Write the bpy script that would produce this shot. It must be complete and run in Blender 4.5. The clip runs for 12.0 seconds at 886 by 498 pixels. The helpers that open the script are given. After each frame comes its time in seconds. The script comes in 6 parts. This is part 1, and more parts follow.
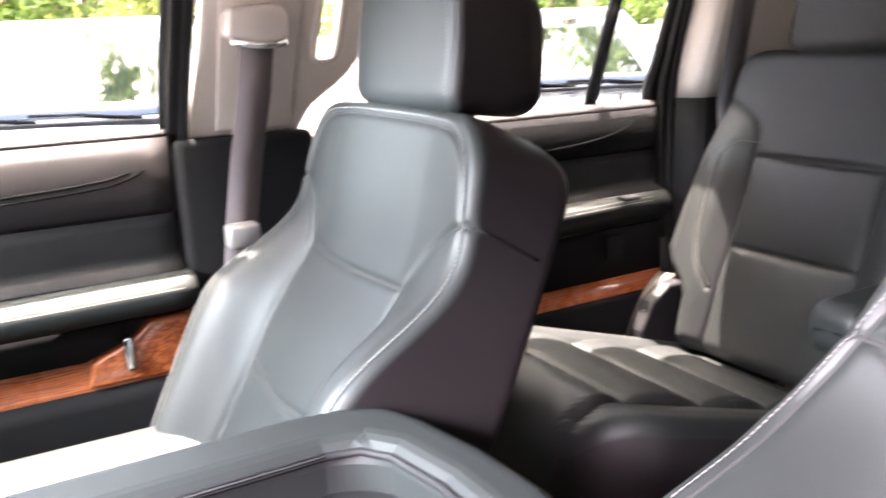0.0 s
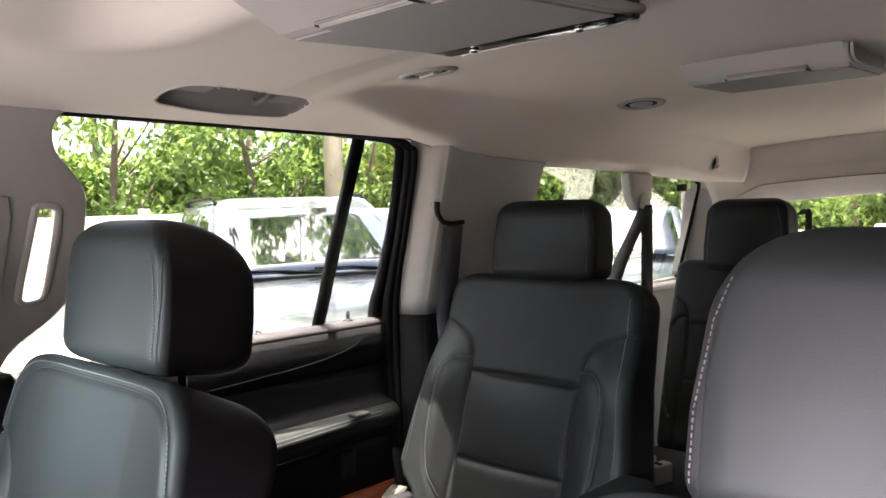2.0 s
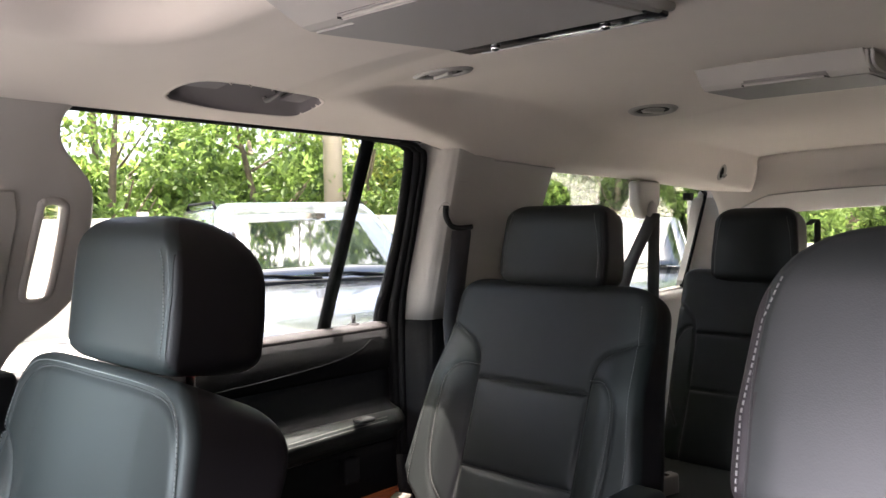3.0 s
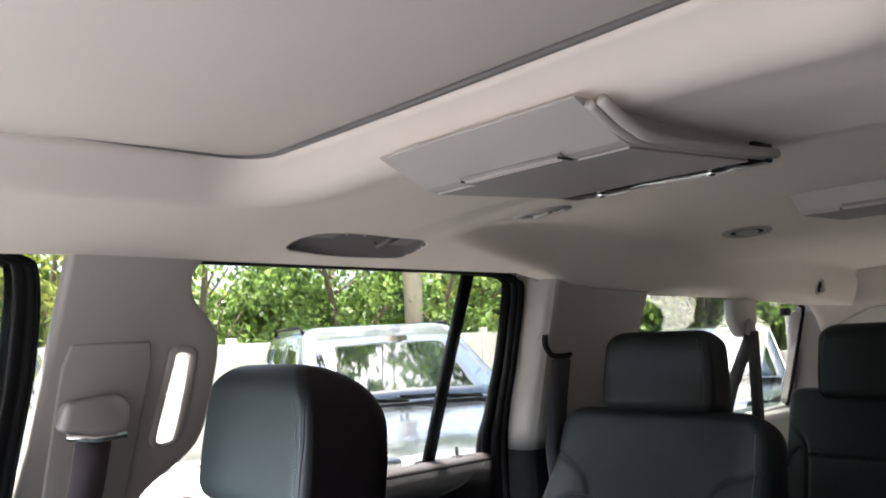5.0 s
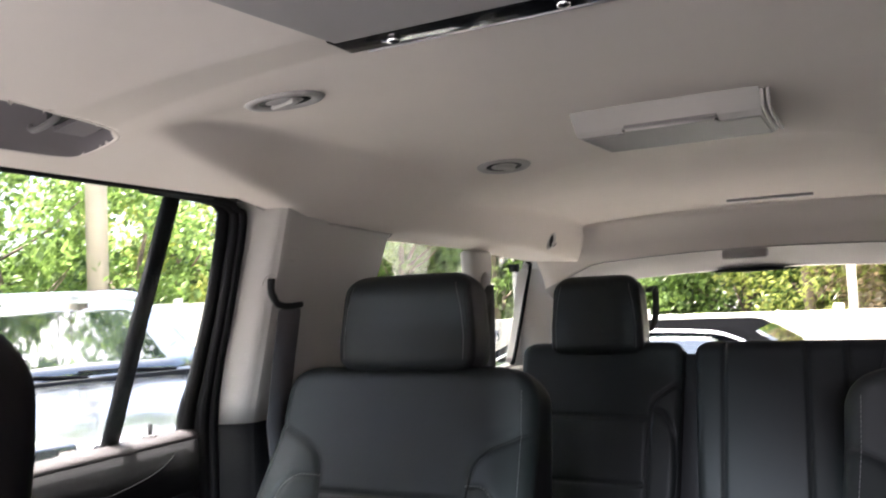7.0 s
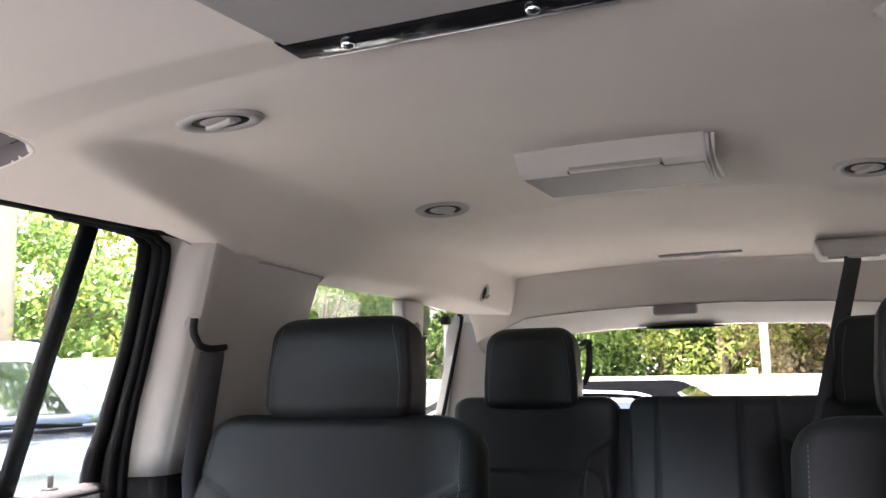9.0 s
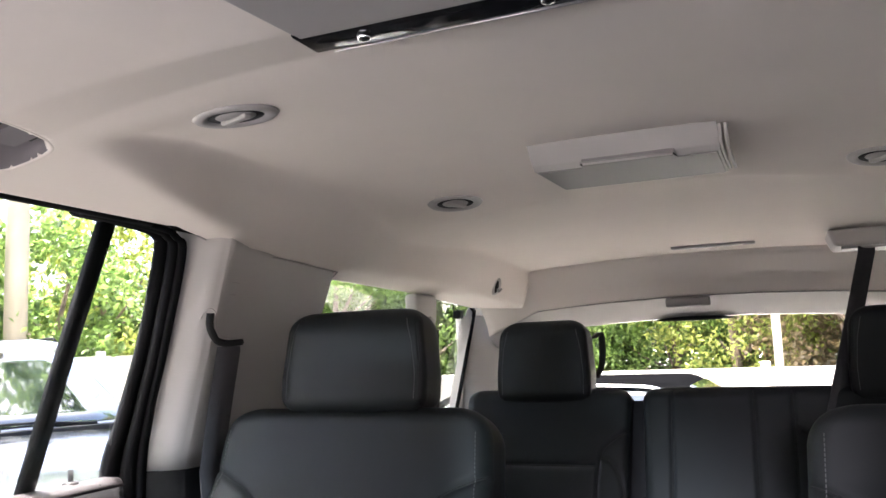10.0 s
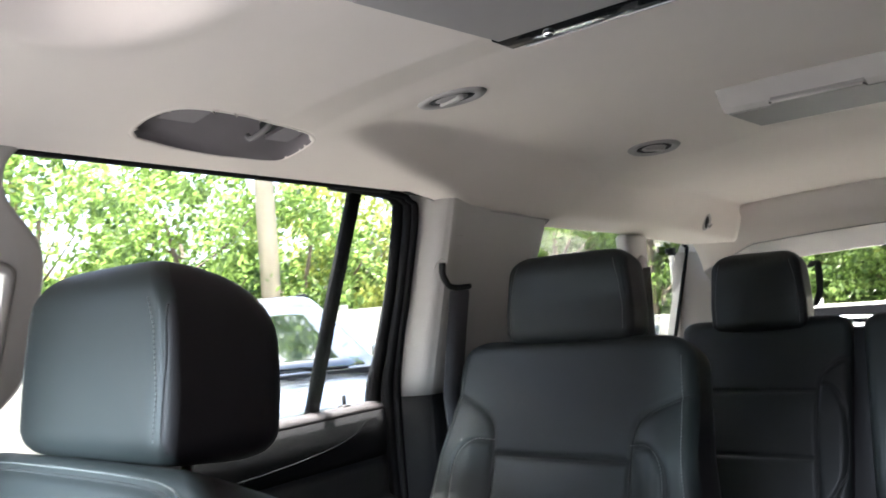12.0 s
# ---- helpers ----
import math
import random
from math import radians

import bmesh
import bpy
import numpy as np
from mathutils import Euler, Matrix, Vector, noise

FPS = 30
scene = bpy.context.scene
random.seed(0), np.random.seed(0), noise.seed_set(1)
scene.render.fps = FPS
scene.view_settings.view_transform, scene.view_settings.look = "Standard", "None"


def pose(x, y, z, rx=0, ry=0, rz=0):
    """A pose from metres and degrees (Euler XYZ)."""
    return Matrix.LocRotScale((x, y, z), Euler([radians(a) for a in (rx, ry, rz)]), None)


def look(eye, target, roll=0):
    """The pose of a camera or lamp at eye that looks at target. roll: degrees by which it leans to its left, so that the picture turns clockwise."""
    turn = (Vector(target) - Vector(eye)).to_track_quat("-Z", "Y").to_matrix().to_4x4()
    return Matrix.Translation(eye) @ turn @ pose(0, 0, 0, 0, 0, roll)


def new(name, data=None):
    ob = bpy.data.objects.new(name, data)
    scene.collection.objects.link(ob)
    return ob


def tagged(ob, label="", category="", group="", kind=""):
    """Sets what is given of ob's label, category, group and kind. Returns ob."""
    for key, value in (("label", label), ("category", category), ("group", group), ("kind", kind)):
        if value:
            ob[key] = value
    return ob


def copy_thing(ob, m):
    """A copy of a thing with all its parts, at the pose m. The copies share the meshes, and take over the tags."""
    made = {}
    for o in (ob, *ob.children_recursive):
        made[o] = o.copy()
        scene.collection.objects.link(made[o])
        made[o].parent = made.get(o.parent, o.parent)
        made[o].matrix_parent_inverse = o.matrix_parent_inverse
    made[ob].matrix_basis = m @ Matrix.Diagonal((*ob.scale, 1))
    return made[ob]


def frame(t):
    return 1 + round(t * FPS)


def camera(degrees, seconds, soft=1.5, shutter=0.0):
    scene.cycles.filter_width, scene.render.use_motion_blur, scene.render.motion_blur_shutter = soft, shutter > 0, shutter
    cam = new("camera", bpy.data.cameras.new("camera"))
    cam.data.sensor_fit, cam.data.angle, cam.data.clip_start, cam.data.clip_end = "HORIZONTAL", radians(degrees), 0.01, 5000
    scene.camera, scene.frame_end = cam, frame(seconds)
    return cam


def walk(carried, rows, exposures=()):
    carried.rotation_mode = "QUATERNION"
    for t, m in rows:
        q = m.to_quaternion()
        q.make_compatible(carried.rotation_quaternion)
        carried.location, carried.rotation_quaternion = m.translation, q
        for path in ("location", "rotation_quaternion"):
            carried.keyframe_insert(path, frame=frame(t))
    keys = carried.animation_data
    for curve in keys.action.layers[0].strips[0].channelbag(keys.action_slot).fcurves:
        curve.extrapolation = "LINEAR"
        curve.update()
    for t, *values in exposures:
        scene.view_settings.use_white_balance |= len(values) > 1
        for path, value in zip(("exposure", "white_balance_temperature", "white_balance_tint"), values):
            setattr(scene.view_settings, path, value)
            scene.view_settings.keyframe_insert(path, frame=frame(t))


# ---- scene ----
cam = camera(57.0, 12.0, shutter=0.3)
PATH = [
    (0, (0.497, 0.893, 1.444), (-1.196, 1.837, 0.949), -2.4),
    (0.5, (0.501, 0.924, 1.473), (-0.977, 2.21, 1.072), -1.4),
    (1, (0.533, 0.943, 1.511), (-0.843, 2.366, 1.224), -2.2),
    (1.5, (0.564, 0.933, 1.549), (-0.812, 2.374, 1.381), -2.7),
    (2, (0.555, 0.922, 1.548), (-0.818, 2.373, 1.445), -1.7),
    (2.5, (0.532, 0.921, 1.539), (-0.833, 2.379, 1.451), -1.0),
    (4.5, (0.518, 0.89, 1.544), (-0.871, 2.329, 1.547), -0.4),
    (5, (0.522, 0.86, 1.573), (-0.964, 2.182, 1.778), -2.8),
    (5.5, (0.526, 0.87, 1.574), (-0.97, 2.169, 1.849), -3.1),
    (6, (0.479, 0.919, 1.553), (-0.875, 2.388, 1.652), -3.2),
    (6.5, (0.35, 1.003, 1.503), (-0.782, 2.652, 1.494), -2.6),
    (7, (0.257, 1.085, 1.521), (-0.669, 2.855, 1.629), -2.7),
    (7.5, (0.22, 1.112, 1.526), (-0.567, 2.934, 1.775), -2.4),
    (9.5, (0.21, 1.124, 1.489), (-0.536, 2.963, 1.737), -1.7),
    (10, (0.208, 1.117, 1.49), (-0.562, 2.947, 1.73), -2.2),
    (10.5, (0.209, 1.106, 1.491), (-0.601, 2.918, 1.736), -2.4),
    (11, (0.214, 1.084, 1.485), (-0.673, 2.86, 1.732), -2.3),
    (11.5, (0.233, 1.033, 1.476), (-0.827, 2.713, 1.708), -2.8),
    (12, (0.307, 0.976, 1.478), (-0.93, 2.542, 1.617), -4.8),
]
LIGHT = [(0.0, 4.54, 6700, 22), (0.5, 4.42, 7150, 24), (1.0, 4.18, 7180, 23), (1.5, 3.53, 6680, 16), (2.5, 3.19, 6350, 14), (4.5, 3.50, 6280, 14), (5.0, 2.94, 6000, 10), (5.5, 2.66, 5850, 7),
         (6.0, 2.83, 6050, 11), (6.5, 3.38, 6080, 13), (7.0, 3.64, 6060, 14), (7.5, 3.89, 6020, 15), (9.5, 3.81, 6010, 16), (11.0, 3.82, 6010, 15), (11.5, 3.76, 5990, 13), (12.0, 3.62, 5860, 9)]
walk(cam, [(t, look(eye, target, roll)) for t, eye, target, roll in PATH], LIGHT)

# ---- light ----
SUN_EL, SUN_AZ = radians(75), radians(187)   # azimuth of the sun, counted from +x towards +y
sun_dir = Vector((math.cos(SUN_EL) * math.cos(SUN_AZ), math.cos(SUN_EL) * math.sin(SUN_AZ), math.sin(SUN_EL)))
world = bpy.data.worlds.new("sky")
scene.world = world
world.use_nodes = True
wn = world.node_tree.nodes
sky = wn.new("ShaderNodeTexSky")
sky.sky_type, sky.sun_disc = "NISHITA", False
sky.sun_elevation, sky.sun_rotation = SUN_EL, radians(90) - SUN_AZ
sky.dust_density, sky.air_density, sky.ozone_density = 6.0, 0.7, 0.5
wn["Background"].inputs["Strength"].default_value = 0.15
world.node_tree.links.new(sky.outputs[0], wn["Background"].inputs["Color"])
sun = new("sun", bpy.data.lights.new("sun", "SUN"))
sun.data.energy, sun.data.angle, sun.data.color = 5.0, radians(0.6), (1.0, 0.91, 0.79)
sun.matrix_world = look(sun_dir * 30, (0, 0, 0))


def cabin_lamp(name, place, target, w, h, power, colour):
    """An added area lamp, standing in for light through the cabin's openings."""
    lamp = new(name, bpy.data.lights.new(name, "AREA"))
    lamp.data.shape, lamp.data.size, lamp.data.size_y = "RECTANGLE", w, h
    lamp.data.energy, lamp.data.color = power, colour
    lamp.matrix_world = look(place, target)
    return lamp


cabin_lamp("windshield_light", (-0.15, 0.14, 1.66), (-0.15, 0.95, 1.03), 0.95, 0.10, 2.35, (0.80, 0.95, 1.0)).data.spread = radians(58)
# Narrow lamp added to brighten the front headrest and shoulders.
cabin_lamp("passenger_windshield_light", (-0.46, 0.10, 1.63), (-0.43, 1.30, 1.36), 0.24, 0.06, 0.20, (0.80, 0.95, 1.0)).data.spread = radians(20)
# Fill lamp added to brighten the headliner; nothing there gives off light.
cabin_lamp("ceiling_fill_light", (0.0, 0.12, 1.18), (0.0, 0.58, 1.80), 1.30, 0.34, 0.98, (1.0, 0.95, 0.95)).data.spread = radians(110)
# Added beam that lifts the driver's seat and its headrest.
cabin_lamp("driver_seat_fill_light", (0.46, 0.14, 1.64), (0.44, 1.2, 1.26), 0.30, 0.12, 0.56, (0.96, 0.90, 0.97)).data.spread = radians(36)
cabin_lamp("driver_window_light", (0.76, 0.62, 1.48), (0.33, 1.10, 1.02), 0.6, 0.30, 0.85, (1.0, 0.84, 0.94)).data.spread = radians(58)


# ---- materials ----
def material(name, base, rough, metal=0.0, vary=0.12, scale=6.0, grain=0.0, grain_scale=400.0, coat=0.0, spec=0.5, kind="NOISE"):
    """A surface with slow colour variation and a fine grain, in metres of the thing itself."""
    m = bpy.data.materials.new(name)
    m.use_nodes = True
    n, l = m.node_tree.nodes, m.node_tree.links
    b = n["Principled BSDF"]
    b.inputs["Roughness"].default_value, b.inputs["Metallic"].default_value = rough, metal
    b.inputs["Coat Weight"].default_value, b.inputs["Specular IOR Level"].default_value = coat, spec
    co = n.new("ShaderNodeTexCoord")
    big = n.new("ShaderNodeTexNoise")
    big.inputs["Scale"].default_value, big.inputs["Detail"].default_value = scale, 5
    l.new(co.outputs["Object"], big.inputs["Vector"])
    ramp = n.new("ShaderNodeMix")
    ramp.data_type = "RGBA"
    ramp.inputs["A"].default_value = (*[c * (1 - vary) for c in base], 1)
    ramp.inputs["B"].default_value = (*[min(1, c * (1 + vary)) for c in base], 1)
    l.new(big.outputs["Fac"], ramp.inputs["Factor"])
    l.new(ramp.outputs["Result"], b.inputs["Base Color"])
    rr = n.new("ShaderNodeMapRange")
    rr.inputs["To Min"].default_value, rr.inputs["To Max"].default_value = max(0, rough - 0.06), min(1, rough + 0.06)
    l.new(big.outputs["Fac"], rr.inputs["Value"])
    l.new(rr.outputs[0], b.inputs["Roughness"])
    if grain:
        fine = n.new("ShaderNodeTexVoronoi" if kind == "CELL" else "ShaderNodeTexNoise")
        fine.inputs["Scale"].default_value = grain_scale
        l.new(co.outputs["Object"], fine.inputs["Vector"])
        bump = n.new("ShaderNodeBump")
        bump.inputs["Strength"].default_value, bump.inputs["Distance"].default_value = grain, 0.002
        l.new(fine.outputs["Distance" if kind == "CELL" else "Fac"], bump.inputs["Height"])
        l.new(bump.outputs[0], b.inputs["Normal"])
    return m


LEATHER = material("black leather", (0.0100, 0.0116, 0.0115), 0.52, vary=0.25, scale=9, grain=0.05, grain_scale=900, kind="CELL", spec=0.22)
# Purple tint puts the pinkish light on the seat sides into the colour.
LEATHER_PIPE = material("black leather tinted for side light", (0.0135, 0.0118, 0.0126), 0.56, vary=0.2, scale=9, grain=0.05, grain_scale=900, kind="CELL", spec=0.14)
THREAD = material("grey thread", (0.105, 0.105, 0.102), 0.8, vary=0.2, scale=200)
HEADLINER = material("beige woven headliner", (0.62, 0.562, 0.515), 0.95, vary=0.05, scale=5, grain=0.06, grain_scale=900, spec=0.1)
TRIM = material("beige moulded plastic", (0.36, 0.338, 0.318), 0.62, vary=0.05, scale=7, grain=0.12, grain_scale=900, spec=0.3)
TRIM_GREY = material("grey moulded plastic", (0.30, 0.28, 0.27), 0.55, vary=0.06, scale=7, grain=0.12, grain_scale=900, spec=0.3)
BLACK = material("black moulded plastic", (0.008, 0.008, 0.0088), 0.55, vary=0.15, scale=8, grain=0.18, grain_scale=800, spec=0.16)
RUBBER = material("black rubber seal", (0.005, 0.005, 0.0055), 0.72, vary=0.2, scale=20, grain=0.1, grain_scale=500, spec=0.10)
BLACK_MATTE = material("black grained plastic", (0.006, 0.006, 0.0066), 0.8, vary=0.15, scale=8, grain=0.2, grain_scale=800, spec=0.08)
GLOSS = material("gloss black plastic", (0.008, 0.008, 0.009), 0.08, vary=0.1, scale=8)
SATIN = material("satin metal", (0.45, 0.43, 0.43), 0.42, metal=0.9, vary=0.1, scale=30)
CHROME = material("chrome", (0.75, 0.75, 0.76), 0.12, metal=1.0, vary=0.05, scale=30)
BELT = material("dark woven belt", (0.026, 0.025, 0.026), 0.8, vary=0.1, scale=40, grain=0.5, grain_scale=700)
BELT_DARK = material("charcoal woven belt", (0.085, 0.080, 0.086), 0.85, vary=0.1, scale=40, grain=0.5, grain_scale=700)
BELT_GREY = material("grey woven belt", (0.075, 0.060, 0.064), 0.8, vary=0.1, scale=40, grain=0.5, grain_scale=700)
CARPET = material("dark carpet", (0.022, 0.021, 0.020), 0.98, vary=0.3, scale=60, grain=0.8, grain_scale=500, spec=0.1)
RED = material("red plastic", (0.55, 0.02, 0.02), 0.35, vary=0.1, scale=20)
# Beige lid plastic, darkened to put its underside's shade into the colour.
LID_SHADE = material("screen lid plastic with shade in it", (0.19, 0.178, 0.172), 0.55, vary=0.06, scale=9, grain=0.1, grain_scale=900, spec=0.3)
GRIP_GREY = material("dull grey plastic", (0.11, 0.103, 0.102), 0.6, vary=0.08, scale=9, grain=0.1, grain_scale=900, spec=0.25)
# Headliner beige darkened to mauve, so the handle hollow's shade is in the colour.
HOLLOW_SHADE = material("headliner beige with shade in it", (0.135, 0.120, 0.126), 0.7, vary=0.06, scale=9, grain=0.1, grain_scale=900, spec=0.2)
HOLLOW_GREY = material("dark grey plastic", (0.25, 0.232, 0.23), 0.6, vary=0.08, scale=9, grain=0.1, grain_scale=900, spec=0.3)
# Black that stands in for the shade inside slots, hollows and grooves.
RECESS_SHADE = material("black for shade in recesses", (0.006, 0.006, 0.006), 0.9, vary=0.1, scale=20)
# Made pale so that sunlight bounces off it onto the headliner.
PALE_GROUND = material("pale ground", (0.60, 0.565, 0.52), 0.92, vary=0.25, scale=0.8, grain=0.6, grain_scale=60)
VINYL = material("white vinyl fence", (0.56, 0.53, 0.47), 0.5, vary=0.08, scale=1.2)
BARK = material("bark", (0.16, 0.12, 0.09), 0.95, vary=0.4, scale=9, grain=0.8, grain_scale=25)
POLE = material("weathered pole", (0.32, 0.28, 0.22), 0.9, vary=0.2, scale=3, grain=0.5, grain_scale=30)
PAINT = material("white car paint", (0.70, 0.71, 0.72), 0.22, vary=0.03, scale=1.5, coat=0.8)
PAINT_SILVER = material("silver car paint", (0.22, 0.23, 0.235), 0.22, metal=0.75, vary=0.04, scale=1.5, coat=0.9)
PAINT_DARK = material("dark car paint", (0.02, 0.022, 0.025), 0.2, vary=0.1, scale=1.5, coat=0.8)
PAINT_BLACK = material("black car paint", (0.003, 0.003, 0.0033), 0.8, vary=0.1, scale=1.5, spec=0.0)
BROWN_PLASTIC = material("brown grey plastic", (0.075, 0.066, 0.055), 0.6, vary=0.1, scale=9, grain=0.1, grain_scale=700, spec=0.25)
CAR_GLASS = material("tinted car glass", (0.012, 0.016, 0.015), 0.03, vary=0.1, scale=2, spec=0.9, coat=1.0)
CAR_GLASS.node_tree.nodes["Principled BSDF"].inputs["IOR"].default_value = 1.7
TYRE = material("tyre", (0.02, 0.02, 0.02), 0.85, vary=0.2, scale=10)
ALLOY = material("alloy", (0.5, 0.5, 0.52), 0.3, metal=0.9, vary=0.1, scale=10)


def wood_material():
    m = material("burl wood", (0.33, 0.085, 0.025), 0.28, vary=0.3, scale=14, coat=1.0)
    n, l = m.node_tree.nodes, m.node_tree.links
    w = n.new("ShaderNodeTexWave")
    w.inputs["Scale"].default_value, w.inputs["Distortion"].default_value, w.inputs["Detail"].default_value = 9, 11, 4
    mix = n.new("ShaderNodeMix")
    mix.data_type = "RGBA"
    mix.inputs["A"].default_value, mix.inputs["B"].default_value = (0.42, 0.12, 0.035, 1), (0.20, 0.045, 0.015, 1)
    l.new(w.outputs["Fac"], mix.inputs["Factor"])
    l.new(mix.outputs["Result"], n["Principled BSDF"].inputs["Base Color"])
    return m


WOOD = wood_material()


def glass_material():
    m = bpy.data.materials.new("window glass")
    m.use_nodes = True
    b = m.node_tree.nodes["Principled BSDF"]
    b.inputs["Base Color"].default_value = (0.70, 0.73, 0.71, 1)
    b.inputs["Roughness"].default_value, b.inputs["IOR"].default_value = 0.0, 1.45
    b.inputs["Transmission Weight"].default_value = 1.0
    return m


GLASS = glass_material()
# Quarter glass, tinted further to dim the rear of the cabin.
PRIVACY = glass_material()
PRIVACY.name = "grey privacy glass"
PRIVACY.node_tree.nodes["Principled BSDF"].inputs["Base Color"].default_value = (0.46, 0.49, 0.47, 1)
# Driver's side glass, out of view, nearly opaque to hold light out.
BLOCKING_GLASS = glass_material()
BLOCKING_GLASS.name = "driver glass darkened against light"
# Unseen windshield glass, blackened so that only the added lamps light the front.
BLOCKING_WINDSHIELD = glass_material()
BLOCKING_WINDSHIELD.name = "windshield darkened against light"
BLOCKING_WINDSHIELD.node_tree.nodes["Principled BSDF"].inputs["Base Color"].default_value = (0.035, 0.038, 0.038, 1)
BLOCKING_GLASS.node_tree.nodes["Principled BSDF"].inputs["Base Color"].default_value = (0.055, 0.060, 0.061, 1)


def leaf_material(name, a, b_):
    m = bpy.data.materials.new(name)
    m.use_nodes = True
    n, l = m.node_tree.nodes, m.node_tree.links
    geo = n.new("ShaderNodeNewGeometry")
    co = n.new("ShaderNodeTexCoord")
    # Noise patches put the clumps' light and shade into the leaf colour.
    patch = n.new("ShaderNodeTexNoise")
    patch.inputs["Scale"].default_value, patch.inputs["Detail"].default_value = 1.1, 3
    l.new(co.outputs["Object"], patch.inputs["Vector"])
    mean = n.new("ShaderNodeMath")
    mean.operation = "MULTIPLY_ADD"
    mean.inputs[1].default_value = 0.5
    spread = n.new("ShaderNodeMapRange")
    spread.inputs["From Min"].default_value, spread.inputs["From Max"].default_value, spread.inputs["To Max"].default_value = 0.35, 0.68, 0.55
    l.new(patch.outputs["Fac"], spread.inputs["Value"])
    l.new(geo.outputs["Random Per Island"], mean.inputs[0])
    l.new(spread.outputs[0], mean.inputs[2])
    mix = n.new("ShaderNodeMix")
    mix.data_type = "RGBA"
    mix.inputs["A"].default_value, mix.inputs["B"].default_value = (*a, 1), (*b_, 1)
    l.new(mean.outputs[0], mix.inputs["Factor"])
    b = n["Principled BSDF"]
    b.inputs["Roughness"].default_value = 0.45
    l.new(mix.outputs["Result"], b.inputs["Base Color"])
    t = n.new("ShaderNodeBsdfTranslucent")
    l.new(mix.outputs["Result"], t.inputs["Color"])
    add = n.new("ShaderNodeMixShader")
    add.inputs[0].default_value = 0.5
    l.new(b.outputs[0], add.inputs[1])
    l.new(t.outputs[0], add.inputs[2])
    l.new(add.outputs[0], n["Material Output"].inputs["Surface"])
    return m


LEAF = leaf_material("green leaves", (0.020, 0.055, 0.009), (0.30, 0.42, 0.105))
LEAF_YELLOW = leaf_material("yellow green leaves", (0.08, 0.115, 0.014), (0.46, 0.49, 0.12))
LEAF_DRY = leaf_material("dry leaves", (0.06, 0.05, 0.02), (0.27, 0.20, 0.11))


# ---- mesh helpers ----
def link(name, mesh, mat, parent=None, label="", smooth=True):
    mesh.materials.append(mat)
    if smooth:
        for p in mesh.polygons:
            p.use_smooth = True
    ob = new(name, mesh)
    if parent:
        ob.parent = parent
    if label:
        tagged(ob, label=label)
    return ob


def part(name, bm, mat, parent=None, label="", smooth=True):
    mesh = bpy.data.meshes.new(name)
    bm.normal_update()
    bm.to_mesh(mesh)
    bm.free()
    return link(name, mesh, mat, parent, label, smooth)


def raw(name, verts, faces, mat, parent=None, label="", smooth=True):
    mesh = bpy.data.meshes.new(name)
    mesh.from_pydata([tuple(v) for v in verts], [], faces)
    mesh.update()
    return link(name, mesh, mat, parent, label, smooth)


def thing(name, label, category, place=(0, 0, 0), group="", kind=""):
    ob = new(name)
    ob.location = place
    ob.empty_display_size = 0.05
    return tagged(ob, label, category, group, kind)


def box_bm(x0, x1, y0, y1, z0, z1, bevel=0.0, seg=3):
    bm = bmesh.new()
    bmesh.ops.create_cube(bm, size=1.0)
    for v in bm.verts:
        v.co = Vector(((x0 + x1) / 2 + v.co.x * (x1 - x0), (y0 + y1) / 2 + v.co.y * (y1 - y0), (z0 + z1) / 2 + v.co.z * (z1 - z0)))
    if bevel:
        bmesh.ops.bevel(bm, geom=bm.edges[:] + bm.verts[:], offset=bevel, segments=seg, profile=0.5, affect="EDGES")
    return bm


def prism_bm(outline, axis, a, b, bevel=0.0, seg=2):
    """An outline in the plane across the axis, drawn out from a to b along it."""
    def at(p, q, d):
        return {"x": (d, p, q), "y": (p, d, q), "z": (p, q, d)}[axis]
    bm = bmesh.new()
    vs = [bm.verts.new(at(p, q, a)) for p, q in outline]
    f = bm.faces.new(vs)
    out = bmesh.ops.extrude_face_region(bm, geom=[f])
    d = Vector(at(0, 0, b - a))
    for v in out["geom"]:
        if isinstance(v, bmesh.types.BMVert):
            v.co += d
    bmesh.ops.recalc_face_normals(bm, faces=bm.faces)
    if bevel:
        bmesh.ops.bevel(bm, geom=bm.edges[:], offset=bevel, segments=seg, profile=0.5, affect="EDGES")
    return bm


def tube_bm(points, r, seg=8, flat=1.0):
    """A round bar through the points; flat squeezes it across."""
    bm = bmesh.new()
    pts = [Vector(p) for p in points]
    rings = []
    side = None
    for i, p in enumerate(pts):
        d = (pts[min(i + 1, len(pts) - 1)] - pts[max(i - 1, 0)]).normalized()
        if side is None:
            side = d.orthogonal().normalized()
        side = (side - d * side.dot(d)).normalized()
        up = d.cross(side)
        rings.append([bm.verts.new(p + (side * math.cos(a) + up * math.sin(a) * flat) * r) for a in [2 * math.pi * k / seg for k in range(seg)]])
    for a, b in zip(rings, rings[1:]):
        for k in range(seg):
            bm.faces.new((a[k], a[(k + 1) % seg], b[(k + 1) % seg], b[k]))
    bm.faces.new(rings[0][::-1])
    bm.faces.new(rings[-1])
    bmesh.ops.recalc_face_normals(bm, faces=bm.faces)
    return bm


